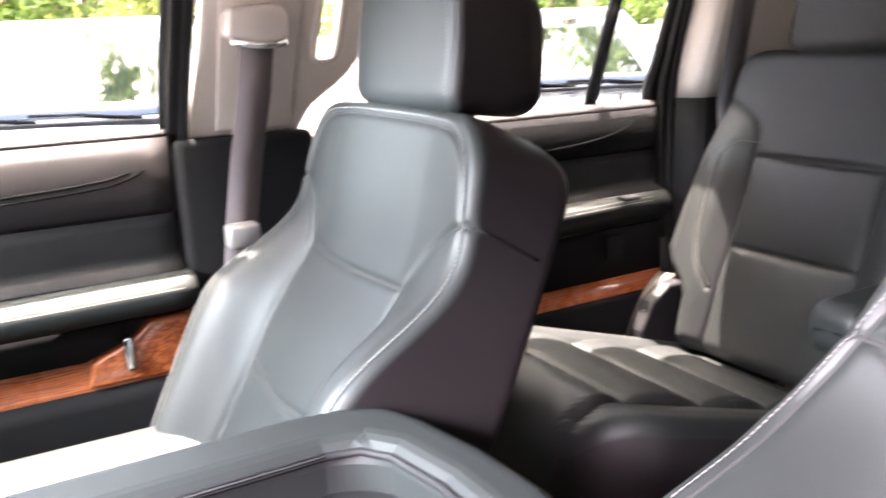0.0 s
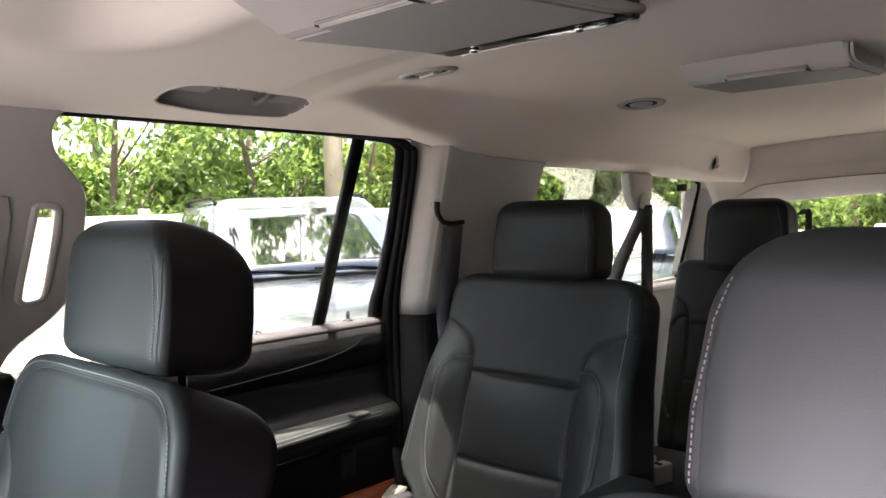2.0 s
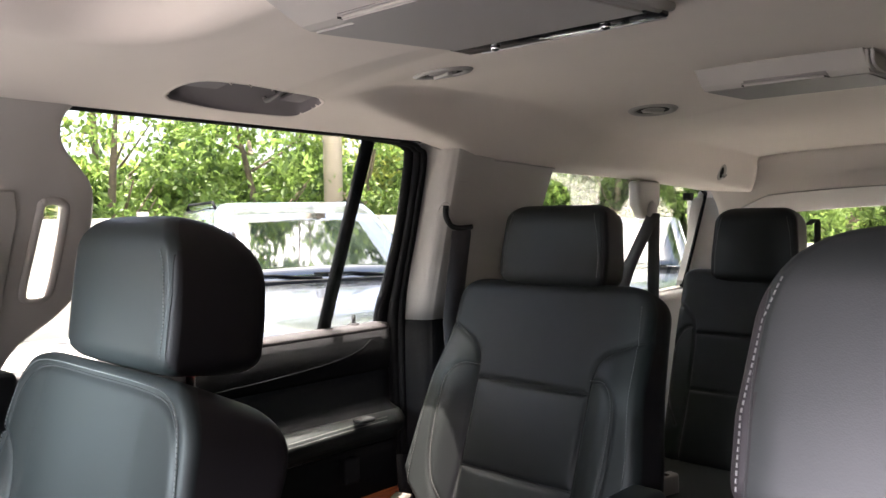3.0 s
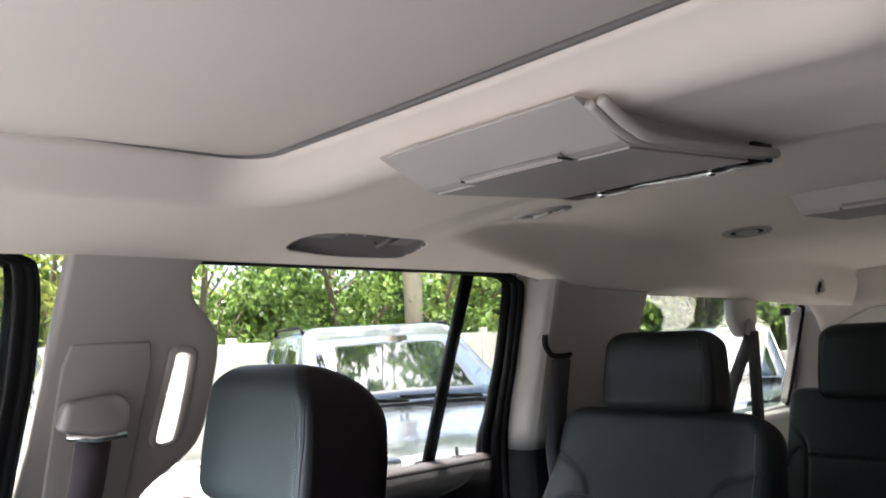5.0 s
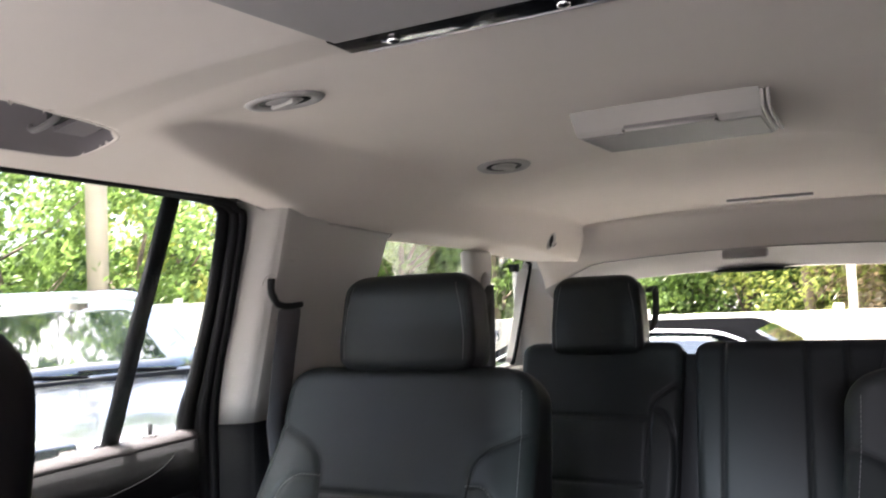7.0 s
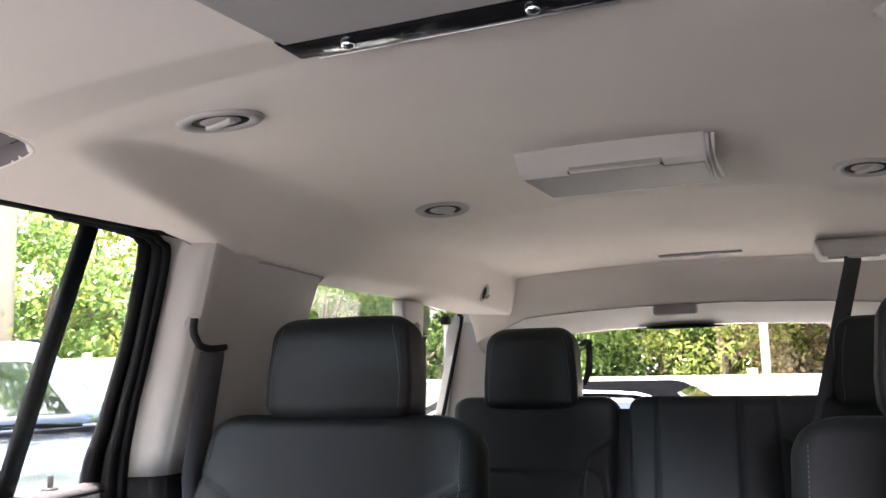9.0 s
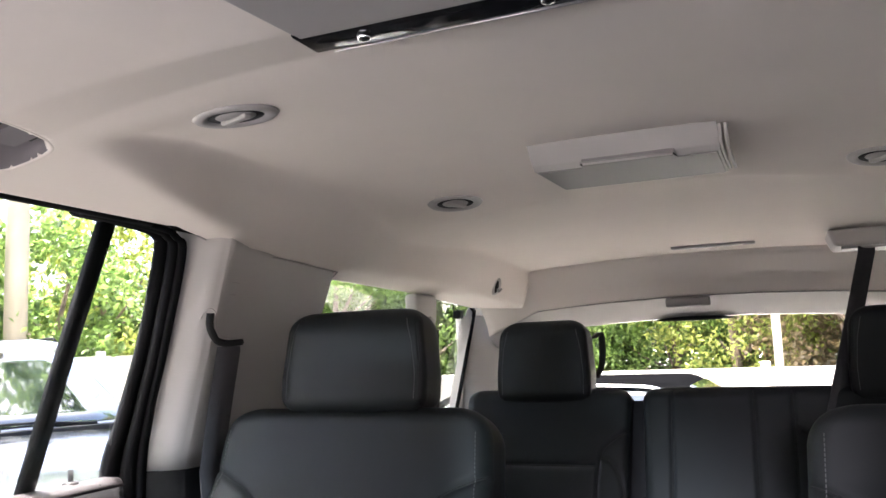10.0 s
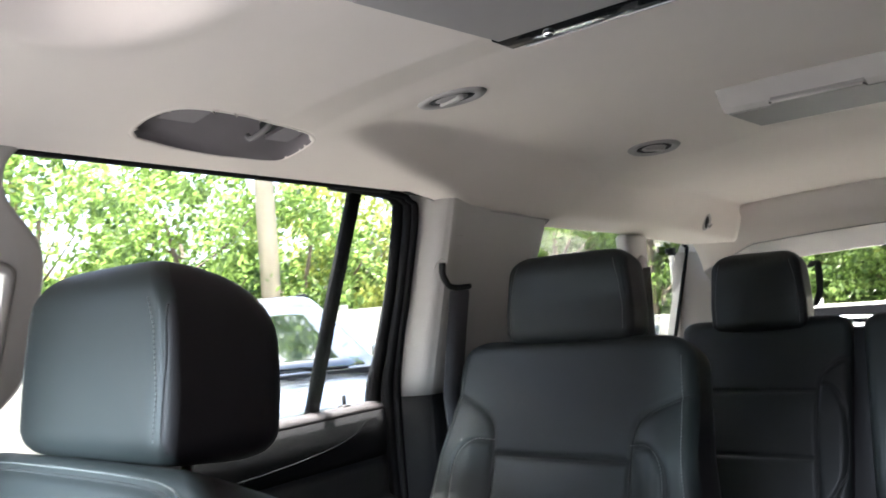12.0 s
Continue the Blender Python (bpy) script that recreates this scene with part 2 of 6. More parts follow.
def ribbon_bm(points, across, width, thick=0.0015):
    """A flat strap through the points; across is the direction of its width."""
    bm = bmesh.new()
    across = Vector(across).normalized()
    pts = [Vector(p) for p in points]
    rows = []
    for i, p in enumerate(pts):
        d = (pts[min(i + 1, len(pts) - 1)] - pts[max(i - 1, 0)]).normalized()
        n = d.cross(across).normalized()
        rows.append([bm.verts.new(p + across * (s * width / 2) + n * (t * thick)) for s, t in ((-1, -1), (1, -1), (1, 1), (-1, 1))])
    for a, b in zip(rows, rows[1:]):
        for k in range(4):
            bm.faces.new((a[k], a[(k + 1) % 4], b[(k + 1) % 4], b[k]))
    bm.faces.new(rows[0][::-1])
    bm.faces.new(rows[-1])
    bmesh.ops.recalc_face_normals(bm, faces=bm.faces)
    return bm


def revolve_bm(profile, seg=24, scale=(1, 1)):
    """A profile of (radius, height) turned round z."""
    bm = bmesh.new()
    rings = [[bm.verts.new((r * math.cos(a) * scale[0], r * math.sin(a) * scale[1], z)) for a in [2 * math.pi * k / seg for k in range(seg)]] for r, z in profile]
    for a, b in zip(rings, rings[1:]):
        for k in range(seg):
            bm.faces.new((a[k], a[(k + 1) % seg], b[(k + 1) % seg], b[k]))
    for ring in (rings[0], rings[-1]):
        bm.faces.new(ring)
    bmesh.ops.recalc_face_normals(bm, faces=bm.faces)
    return bm


def moved(bm, m):
    bmesh.ops.transform(bm, matrix=m, verts=bm.verts)
    return bm


def smooth_step(a, b, x):
    t = min(1.0, max(0.0, (x - a) / (b - a)))
    return t * t * (3 - 2 * t)


def lerp_at(table, x):
    return float(np.interp(x, [p[0] for p in table], [p[1] for p in table]))


def line_distance(lines, X, Z):
    """The distance of each (X, Z) from a set of polylines."""
    best = np.full(X.shape, 9.0)
    for line in lines:
        for (ax, az), (bx, bz) in zip(line, line[1:]):
            dx, dz = bx - ax, bz - az
            t = np.clip(((X - ax) * dx + (Z - az) * dz) / (dx * dx + dz * dz + 1e-12), 0, 1)
            best = np.minimum(best, np.hypot(X - ax - t * dx, Z - az - t * dz))
    return best


def curve(points, n=8):
    """A smooth polyline through the points."""
    out = []
    P = [np.array(p, float) for p in points]
    P = [2 * P[0] - P[1]] + P + [2 * P[-1] - P[-2]]
    for i in range(1, len(P) - 2):
        for k in range(n):
            t = k / n
            a, b, c, d = P[i - 1:i + 3]
            out.append(tuple(0.5 * (2 * b + (c - a) * t + (2 * a - 5 * b + 4 * c - d) * t * t + (3 * b - a - 3 * c + d) * t ** 3)))
    out.append(tuple(P[-2]))
    return out


class Pad:
    """An upholstered block: width along X, front towards -Y, height along Z. Seams are pressed into its front."""

    def __init__(self, H, width, T, rf, rb, rt, rbot, corner, seams=(), bulge=None, depth=0.007, press=0.007, nm=84, nz=90, corner_bot=0.02, rt_back=None):
        self.H, self.width, self.T, self.rf, self.rb, self.rt, self.rbot, self.corner, self.corner_bot = H, width, T, rf, rb, rt, rbot, corner, corner_bot
        self.seams, self.bulge, self.depth, self.press, self.nm, self.nz = seams, bulge, depth, press, nm, nz
        self.rt_back = rt if rt_back is None else rt_back

    @staticmethod
    def arc(e, r):
        e = np.clip(e, 0, r)
        return r - np.sqrt(np.maximum(r * r - (r - e) ** 2, 0))

    def half(self, z):
        w = np.interp(z, [p[0] for p in self.width], [p[1] for p in self.width])
        return w - self.arc(self.H - z, self.corner) - self.arc(z, self.corner_bot)

    def ends(self, z):
        return self.arc(self.H - z, self.rt) + self.arc(z, self.rbot)

    def front(self, X, Z):
        """Depth of the front surface."""
        w = self.half(Z)
        d = self.arc(np.maximum(w - np.abs(X), 0), self.rf) + self.ends(Z)
        if self.bulge:
            d = d + self.bulge(X, Z, w)
        if len(self.seams):
            gap = line_distance(self.seams, X, Z) / self.press
            d = d + self.depth * (0.5 * np.exp(-gap ** 2) + 0.5 * np.exp(-2.2 * gap))
        return d

    def build(self, panel):
        a = np.linspace(0, math.pi / 2, 9)
        za = np.concatenate([self.rbot * (1 - np.cos(a[:-1])), np.linspace(self.rbot, self.H - self.rt, self.nz), self.H - self.rt * (1 - np.sin(a[1:]))])
        rf, rb, T = self.rf, self.rb, self.T
        rows = []
        for z in za:
            w = float(self.half(z))
            e = float(self.ends(z))
            r1 = min(rf, w * 0.9)
            xm = np.concatenate([-(w - r1 * (1 - np.sin(a[::-1][:-1]))), np.linspace(-(w - r1), w - r1, self.nm), w - r1 * (1 - np.sin(a[1:]))])
            df = self.front(xm, np.full(xm.shape, z))
            r2 = min(rb, w * 0.9)
            back = T - float(self.arc(self.H - z, self.rt_back) + self.arc(z, self.rbot))
            xb = np.concatenate([w - r2 * (1 - np.sin(a[::-1][::2])), np.linspace(w - r2, -(w - r2), 10)[1:-1], -(w - r2 * (1 - np.sin(a[::2])))])
            db = back - self.arc(np.maximum(w - np.abs(xb), 0), r2)
            db = np.maximum(db, e + 0.001)
            sidef, sideb = df[-1], db[0]
            ring = [(x, d, z, "front") for x, d in zip(xm, df)] + [(w, sidef + (sideb - sidef) * t, z, "side") for t in (0.33, 0.66)]
            ring += [(x, d, z, "back") for x, d in zip(xb, db)]
            sidef, sideb = df[0], db[-1]
            ring += [(-w, sideb + (sidef - sideb) * t, z, "side") for t in (0.33, 0.66)]
            rows.append(ring)
        n = len(rows[0])
        verts = [(x, d, z) for ring in rows for x, d, z, _ in ring]
        groups = {}
        for j in range(len(rows) - 1):
            for i in range(n):
                i2 = (i + 1) % n
                p = rows[j][i]
                cx = (p[0] + rows[j][i2][0]) / 2
                cz = (p[2] + rows[j + 1][i][2]) / 2
                zone = p[3] if rows[j][i2][3] == p[3] else "side"
                groups.setdefault(panel(cx, cz, zone), []).append((j * n + i, j * n + i2, (j + 1) * n + i2, (j + 1) * n + i))
        c0, c1 = len(verts), len(verts) + 1
        for row in (rows[0], rows[-1]):
            verts.append(tuple(np.mean([[p[0], p[1], p[2]] for p in row], axis=0)))
        base = (len(rows) - 1) * n
        top, bottom = panel(0, self.H, "top"), panel(0, 0, "bottom")
        groups.setdefault(top, []).extend((base + i, base + (i + 1) % n, c1) for i in range(n))
        groups.setdefault(bottom, []).extend(((i + 1) % n, i, c0) for i in range(n))
        return verts, groups

    def make(self, parent, m, panel, mats, labels=None):
        """One mesh for each panel under parent, at the pose m."""
        verts, groups = self.build(panel)
        V = np.array([m @ Vector(v) for v in verts])
        N = np.zeros(V.shape)
        for faces in groups.values():
            for f in faces:
                nv = np.cross(V[f[1]] - V[f[0]], V[f[2]] - V[f[0]])
                for i in f:
                    N[i] += nv
        N /= np.maximum(np.linalg.norm(N, axis=1), 1e-12)[:, None]
        for key, faces in groups.items():
            ids = sorted({i for f in faces for i in f})
            at = {i: k for k, i in enumerate(ids)}
            name = key.split(".")[0]
            ob = raw(name, V[ids], [tuple(at[i] for i in f) for f in faces], mats.get(name, LEATHER), parent, (labels or {}).get(name, ""))
            ob.data.normals_split_custom_set_from_vertices([tuple(v) for v in N[ids]])

    def seam_lines(self, parent, m, lines, r=0.0020, name="seam"):
        """A dark tube along each seam, drawn for the shade in its groove."""
        for line in lines:
            P = np.array(line, float)
            s = np.concatenate([[0], np.cumsum(np.hypot(*np.diff(P, axis=0).T))])
            q = np.linspace(0, s[-1], max(3, int(s[-1] / 0.008)))
            X, Z = np.interp(q, s, P[:, 0]), np.interp(q, s, P[:, 1])
            keep = np.abs(X) < self.half(Z) - 0.003
            if keep.sum() > 2:
                D = self.front(X, Z)
                part(name, tube_bm([m @ Vector((x, d - 0.0003, z)) for x, d, z in zip(X[keep], D[keep], Z[keep])], r, 6), RECESS_SHADE, parent)

    def stitches(self, parent, m, lines, pitch=0.0062, dash=0.0042, r=0.0007, lift=0.0011, name="stitching"):
        """Thread lying on the front along the lines."""
        verts, faces = [], []
        for line in lines:
            P = np.array(line, float)
            seg = np.hypot(*np.diff(P, axis=0).T)
            s = np.concatenate([[0], np.cumsum(seg)])
            for t in np.arange(0, s[-1] - dash, pitch):
                ends = []
                for q in (t, t + dash):
                    X, Z = np.interp(q, s, P[:, 0]), np.interp(q, s, P[:, 1])
                    D = float(self.front(np.array([X]), np.array([Z]))[0])
                    ends.append(Vector((X, D - lift, Z)))
                d = (ends[1] - ends[0]).normalized()
                side = d.cross(Vector((0, 1, 0))).normalized() * r
                up = Vector((0, -1, 0)) * r
                k = len(verts)
                for p in ends:
                    verts += [m @ (p + o) for o in (-side, side, up * 1.3 + side * 0.4, up * 1.3 - side * 0.4)]
                faces += [(k, k + 1, k + 5, k + 4), (k + 1, k + 2, k + 6, k + 5), (k + 2, k + 3, k + 7, k + 6), (k + 3, k, k + 4, k + 7), (k, k + 3, k + 2, k + 1), (k + 4, k + 5, k + 6, k + 7)]
        return tagged(raw(name, verts, faces, THREAD, parent, "pale grey stitching", smooth=False), kind="stuff")


def mirror_lines(lines):
    return [[(-x, z) for x, z in line] for line in lines]


# ---- cabin: the shell ----
def side_x(z):
    """How far the inner side of the cabin lies from the middle at height z."""
    return 0.80 - max(0.0, z - 1.31) * 0.385


def soften(ob, width, seg=3, angle=35):
    mod = ob.modifiers.new("bevel", "BEVEL")
    mod.width, mod.segments, mod.limit_method, mod.angle_limit = width, seg, "ANGLE", radians(angle)
    return ob


def skin_bm(outline, sx, inset, thick, holes=()):
    """A trim sheet cut to the outline (y, z), with holes, lying on the sloping side."""
    bm = bmesh.new()
    for loop in (outline, *holes):
        vs = [bm.verts.new((sx * (side_x(z) - inset), y, z)) for y, z in loop]
        for a, b in zip(vs, vs[1:] + vs[:1]):
            bm.edges.new((a, b))
    bmesh.ops.triangle_fill(bm, edges=bm.edges[:], use_beauty=True)
    bmesh.ops.dissolve_limit(bm, angle_limit=0.01, verts=bm.verts, edges=bm.edges)
    out = bmesh.ops.extrude_face_region(bm, geom=bm.faces[:])
    for v in out["geom"]:
        if isinstance(v, bmesh.types.BMVert):
            v.co.x += sx * thick
    bmesh.ops.recalc_face_normals(bm, faces=bm.faces)
    return bm


# floor, dashboard and tailgate close the cabin
tagged(part("floor", box_bm(-0.84, 0.84, -0.25, 3.72, 0.40, 0.46), CARPET), "dark carpet on the floor of the car", "floor", kind="structure")


def ceiling_edge(y):
    ze = lerp_at([(-0.3, 1.62), (0.5, 1.70), (1.2, 1.705), (2.10, 1.69), (2.20, 1.660), (2.60, 1.644), (3.0, 1.634), (3.52, 1.604)], y)
    xe = lerp_at([(-0.3, 0.655), (2.08, 0.652), (2.20, 0.622), (2.30, 0.602), (2.52, 0.612), (2.62, 0.690), (3.52, 0.690)], y)
    return xe, ze


HANDLE = [(-0.588, 1.524), (-0.566, 1.508), (-0.518, 1.507), (-0.487, 1.530), (-0.482, 1.595), (-0.490, 1.650), (-0.502, 1.695), (-0.522, 1.748), (-0.545, 1.772), (-0.590, 1.770), (-0.608, 1.752), (-0.608, 1.690), (-0.603, 1.600)]


def inside(poly, x, y, grow=0.0):
    cx, cy = sum(p[0] for p in poly) / len(poly), sum(p[1] for p in poly) / len(poly)
    x, y = cx + (x - cx) * (1 + grow), cy + (y - cy) * (1 + grow)
    hit = False
    for (ax, ay), (bx, by) in zip(poly, poly[1:] + poly[:1]):
        if (ay > y) != (by > y) and x < (bx - ax) * (y - ay) / (by - ay) + ax:
            hit = not hit
    return hit


SUNROOF = (0.335, 0.38, 1.335)


def sunroof_distance(x, y):
    """Distance outside the rounded sunroof opening (negative inside)."""
    w, y0, y1 = SUNROOF
    r = 0.05
    dx, dy = abs(x) - (w - r), abs(y - (y0 + y1) / 2) - ((y1 - y0) / 2 - r)
    return math.hypot(max(dx, 0), max(dy, 0)) + min(max(dx, dy), 0) - r


def crease(y):
    """Upper and lower crease of the step where the headliner comes down to the rear pillar."""
    xr = lerp_at([(1.78, 0.490), (1.87, 0.497), (1.94, 0.497), (2.07, 0.505), (2.20, 0.499), (2.36, 0.486), (2.49, 0.500), (2.66, 0.545), (2.80, 0.552), (3.03, 0.512), (3.28, 0.516), (3.46, 0.505)], y)
    zr = lerp_at([(1.78, 1.744), (1.87, 1.758), (1.94, 1.766), (2.07, 1.770), (2.20, 1.768), (2.36, 1.758), (2.49, 1.742), (2.66, 1.724), (2.80, 1.724), (3.03, 1.733), (3.28, 1.720), (3.46, 1.701)], y)
    xe, ze = ceiling_edge(y)
    xl = lerp_at([(1.78, 0.510), (1.87, 0.522), (2.01, 0.553), (2.13, 0.583), (2.22, 0.592), (2.55, 0.596), (2.66, 0.620), (3.05, 0.606), (3.22, 0.588), (3.36, 0.548), (3.46, 0.516)], y)
    zl = lerp_at([(1.78, 1.737), (1.87, 1.726), (2.01, 1.702), (2.13, 1.684), (2.22, 1.666), (2.55, 1.655), (2.66, 1.660), (3.05, 1.650), (3.22, 1.640), (3.36, 1.615), (3.46, 1.598)], y)
    return xr, zr, min(xl, xe - 0.008), zl, xe, ze


def ceiling_z(x, y):
    xe, ze = ceiling_edge(y)
    zc = lerp_at([(-0.3, 1.70), (0.3, 1.752), (1.0, 1.760), (1.30, 1.755), (1.50, 1.749), (1.66, 1.750), (1.745, 1.764), (1.80, 1.766), (2.1, 1.782), (2.35, 1.788), (2.75, 1.775), (3.46, 1.722)], y)
    a = abs(x)
    u = min(1.0, a / xe)
    za = ze + (zc - ze) * (1 - u ** 3.1)
    xr, zr, xl, zl, _, _ = crease(y)

    def stepped(q):
        if q < xr:
            return zr + (zc - zr) * (1 - (max(0.0, q) / xr) ** 2.2)
        return zr + (zl - zr) * (q - xr) / (xl - xr) if q < xl else zl + (ze - zl) * min(1.2, (q - xl) / (xe - xl))
    zb = sum(stepped(a + o) * k for o, k in ((-0.014, 0.15), (-0.007, 0.2), (0, 0.3), (0.007, 0.2), (0.014, 0.15))) if a < xe - 0.02 else stepped(a)
    s = smooth_step(1.77, 1.86, y)
    z = za * (1 - s) + zb * s
    d = sunroof_distance(x, y)
    if d < 0.09:
        z += (0.032 + 0.009 * (abs(x) / 0.335) ** 3) * (1 - smooth_step(-0.004, 0.075, d)) - 0.004 * math.exp(-((d - 0.06) / 0.03) ** 2)
    # shallow arched hollows behind the rear screen
    if y > 2.5:
        z += 0.010 * math.exp(-((y - 2.72) / 0.12) ** 2) * smooth_step(0.30, 0.12, a) - 0.010 * math.exp(-((y - 2.62) / 0.05) ** 2) * smooth_step(0.52, 0.30, a)
    return z


def build_ceiling():
    ys = list(np.arange(-0.05, 1.489, 0.0175)) + list(np.arange(1.490, 1.795, 0.0055)) + list(np.arange(1.80, 3.455, 0.0175)) + [3.462]
    loop = [p[:2] for p in curve(HANDLE + HANDLE[:1], 6)[:-1]]
    L = np.array(loop)
    verts, faces = [], []
    for y in ys:
        xr, _, xl, _, xe, _ = crease(y)
        half = list(np.linspace(0, xr - 0.03, 36)) + list(np.linspace(xr - 0.03, xe, 40))[1:]
        for x in [-h for h in half[:0:-1]] + half:
            q = y
            d = sunroof_distance(x, q)
            if abs(d) < 0.0125:
                gx_, gy_ = sunroof_distance(x + 0.001, q) - sunroof_distance(x - 0.001, q), sunroof_distance(x, q + 0.001) - sunroof_distance(x, q - 0.001)
                k = 500 * d / max(1e-6, (500 * gx_) ** 2 + (500 * gy_) ** 2)
                x, q = x - k * gx_, q - k * gy_
            if 1.46 < q < 1.80 and 0.43 < abs(x) < 0.64:
                # draw the sheet's points onto the rim of the handle hollow
                P, Q = L, np.roll(L, -1, axis=0)
                w = Q - P
                t = np.clip(((-abs(x) - P[:, 0]) * w[:, 0] + (q - P[:, 1]) * w[:, 1]) / (w * w).sum(1), 0, 1)
                near = P + w * t[:, None]
                dist = np.hypot(near[:, 0] + abs(x), near[:, 1] - q)
                k = int(dist.argmin())
                if dist[k] < 0.0030:
                    x, q = math.copysign(near[k, 0], x), near[k, 1]
            verts.append((x, q, ceiling_z(x, q)))
    n = len(verts) // len(ys)
    for j in range(len(ys) - 1):
        for i in range(n - 1):
            q = (j * n + i, j * n + i + 1, (j + 1) * n + i + 1, (j + 1) * n + i)
            cx, cy = np.mean([verts[k][0] for k in q]), np.mean([verts[k][1] for k in q])
            if sunroof_distance(cx, cy) < -0.001 or (1.45 < cy < 1.8 and inside(loop, -abs(cx), cy, 0.01)):
                continue
            faces.append(q)
    ob = raw("ceiling", verts, faces, HEADLINER)
    mod = ob.modifiers.new("thickness", "SOLIDIFY")
    mod.thickness, mod.offset = 0.004, 1.0
    return tagged(ob, "beige cloth headliner sculpted round vents and handles", "ceiling", kind="structure")


build_ceiling()

# outer roof and body sides of the car
# The edges are drawn out past the sides to shade the seat bolsters.
roof_pts = [(-0.775, 1.748), (-0.735, 1.765), (-0.65, 1.825), (-0.45, 1.870), (0, 1.890), (0.45, 1.870), (0.65, 1.825), (0.735, 1.765), (0.775, 1.748)]
roof_bm = bmesh.new()
rows_ = [[roof_bm.verts.new((x, y, z + d)) for x, z in roof_pts] for y, d in ((0.0, -0.05), (0.4, 0.0), (2.5, 0.0), (3.4, -0.02), (3.72, -0.07))]
for a_, b_ in zip(rows_, rows_[1:]):
    for k_ in range(len(roof_pts) - 1):
        roof_bm.faces.new((a_[k_], a_[k_ + 1], b_[k_ + 1], b_[k_]))
roof_ob = part("roof", roof_bm, PAINT_DARK)
roof_ob.modifiers.new("thickness", "SOLIDIFY").thickness = 0.02
tagged(roof_ob, "dark painted outer roof of the car", "roof", kind="structure")
for sx, nm in ((-1, "wall_passenger"), (1, "wall_driver")):
    tagged(part(nm, box_bm(min(sx * 0.90, sx * 0.96), max(sx * 0.90, sx * 0.96), -0.3, 3.72, 0.35, 1.27, 0.02), PAINT_DARK), "dark painted outer side of the car", "car side", kind="structure")
tagged(part("wall_front", box_bm(-0.84, 0.84, -0.32, 0.10, 0.40, 1.14, 0.05), BLACK), "black dashboard closing the cabin's front", "dashboard", kind="structure")
tagged(part("wall_rear", box_bm(-0.80, 0.80, 3.74, 3.80, 0.40, 1.10, 0.02), BLACK), "black tailgate lining below the rear glass", "tailgate", kind="structure")


def quad_glass(name, corners, label, thick=0.004, mat=None):
    a, b, c, d = [Vector(p) for p in corners]
    n = (b - a).cross(d - a).normalized() * thick
    bm = bmesh.new()
    lo = [bm.verts.new(p) for p in (a, b, c, d)]
    hi = [bm.verts.new(p + n) for p in (a, b, c, d)]
    bm.faces.new(lo[::-1])
    bm.faces.new(hi)
    for k in range(4):
        bm.faces.new((lo[k], lo[(k + 1) % 4], hi[(k + 1) % 4], hi[k]))
    bmesh.ops.recalc_face_normals(bm, faces=bm.faces)
    ob = part(name, bm, mat or GLASS, smooth=False)
    ob.visible_shadow = mat is not None
    return tagged(ob, label, "window", kind="structure")


def gx(z):
    return side_x(z) + 0.045


for sx, side in ((-1, "passenger"), (1, "driver")):
    quad_glass("window_1" if sx < 0 else "window_5", [(sx * gx(1.28), 0.10, 1.28), (sx * gx(1.28), 1.19, 1.28), (sx * gx(1.72), 1.23, 1.72), (sx * gx(1.72), 0.55, 1.72)], "front door window of the car", mat=None if sx < 0 else BLOCKING_GLASS)
    quad_glass("window_2" if sx < 0 else "window_6", [(sx * gx(1.28), 1.30, 1.28), (sx * gx(1.28), 2.24, 1.28), (sx * gx(1.72), 2.24, 1.72), (sx * gx(1.72), 1.36, 1.72)], "rear door window with a slim upright bar", mat=None if sx < 0 else BLOCKING_GLASS)
    quad_glass("window_3" if sx < 0 else "window_7", [(sx * 0.79, 2.53, 1.24), (sx * 0.79, 3.55, 1.24), (sx * 0.718, 3.55, 1.685), (sx * 0.718, 2.53, 1.685)], "rear quarter window of grey privacy glass", mat=PRIVACY if sx < 0 else BLOCKING_GLASS)
quad_glass("window_4", [(-0.66, 3.80, 1.08), (0.66, 3.80, 1.08), (0.60, 3.66, 1.57), (-0.60, 3.66, 1.57)], "rear tailgate window of the car")
quad_glass("window_8", [(-0.70, -0.30, 1.14), (0.70, -0.30, 1.14), (0.62, 0.12, 1.70), (-0.62, 0.12, 1.70)], "front windshield of the car", mat=BLOCKING_WINDSHIELD)


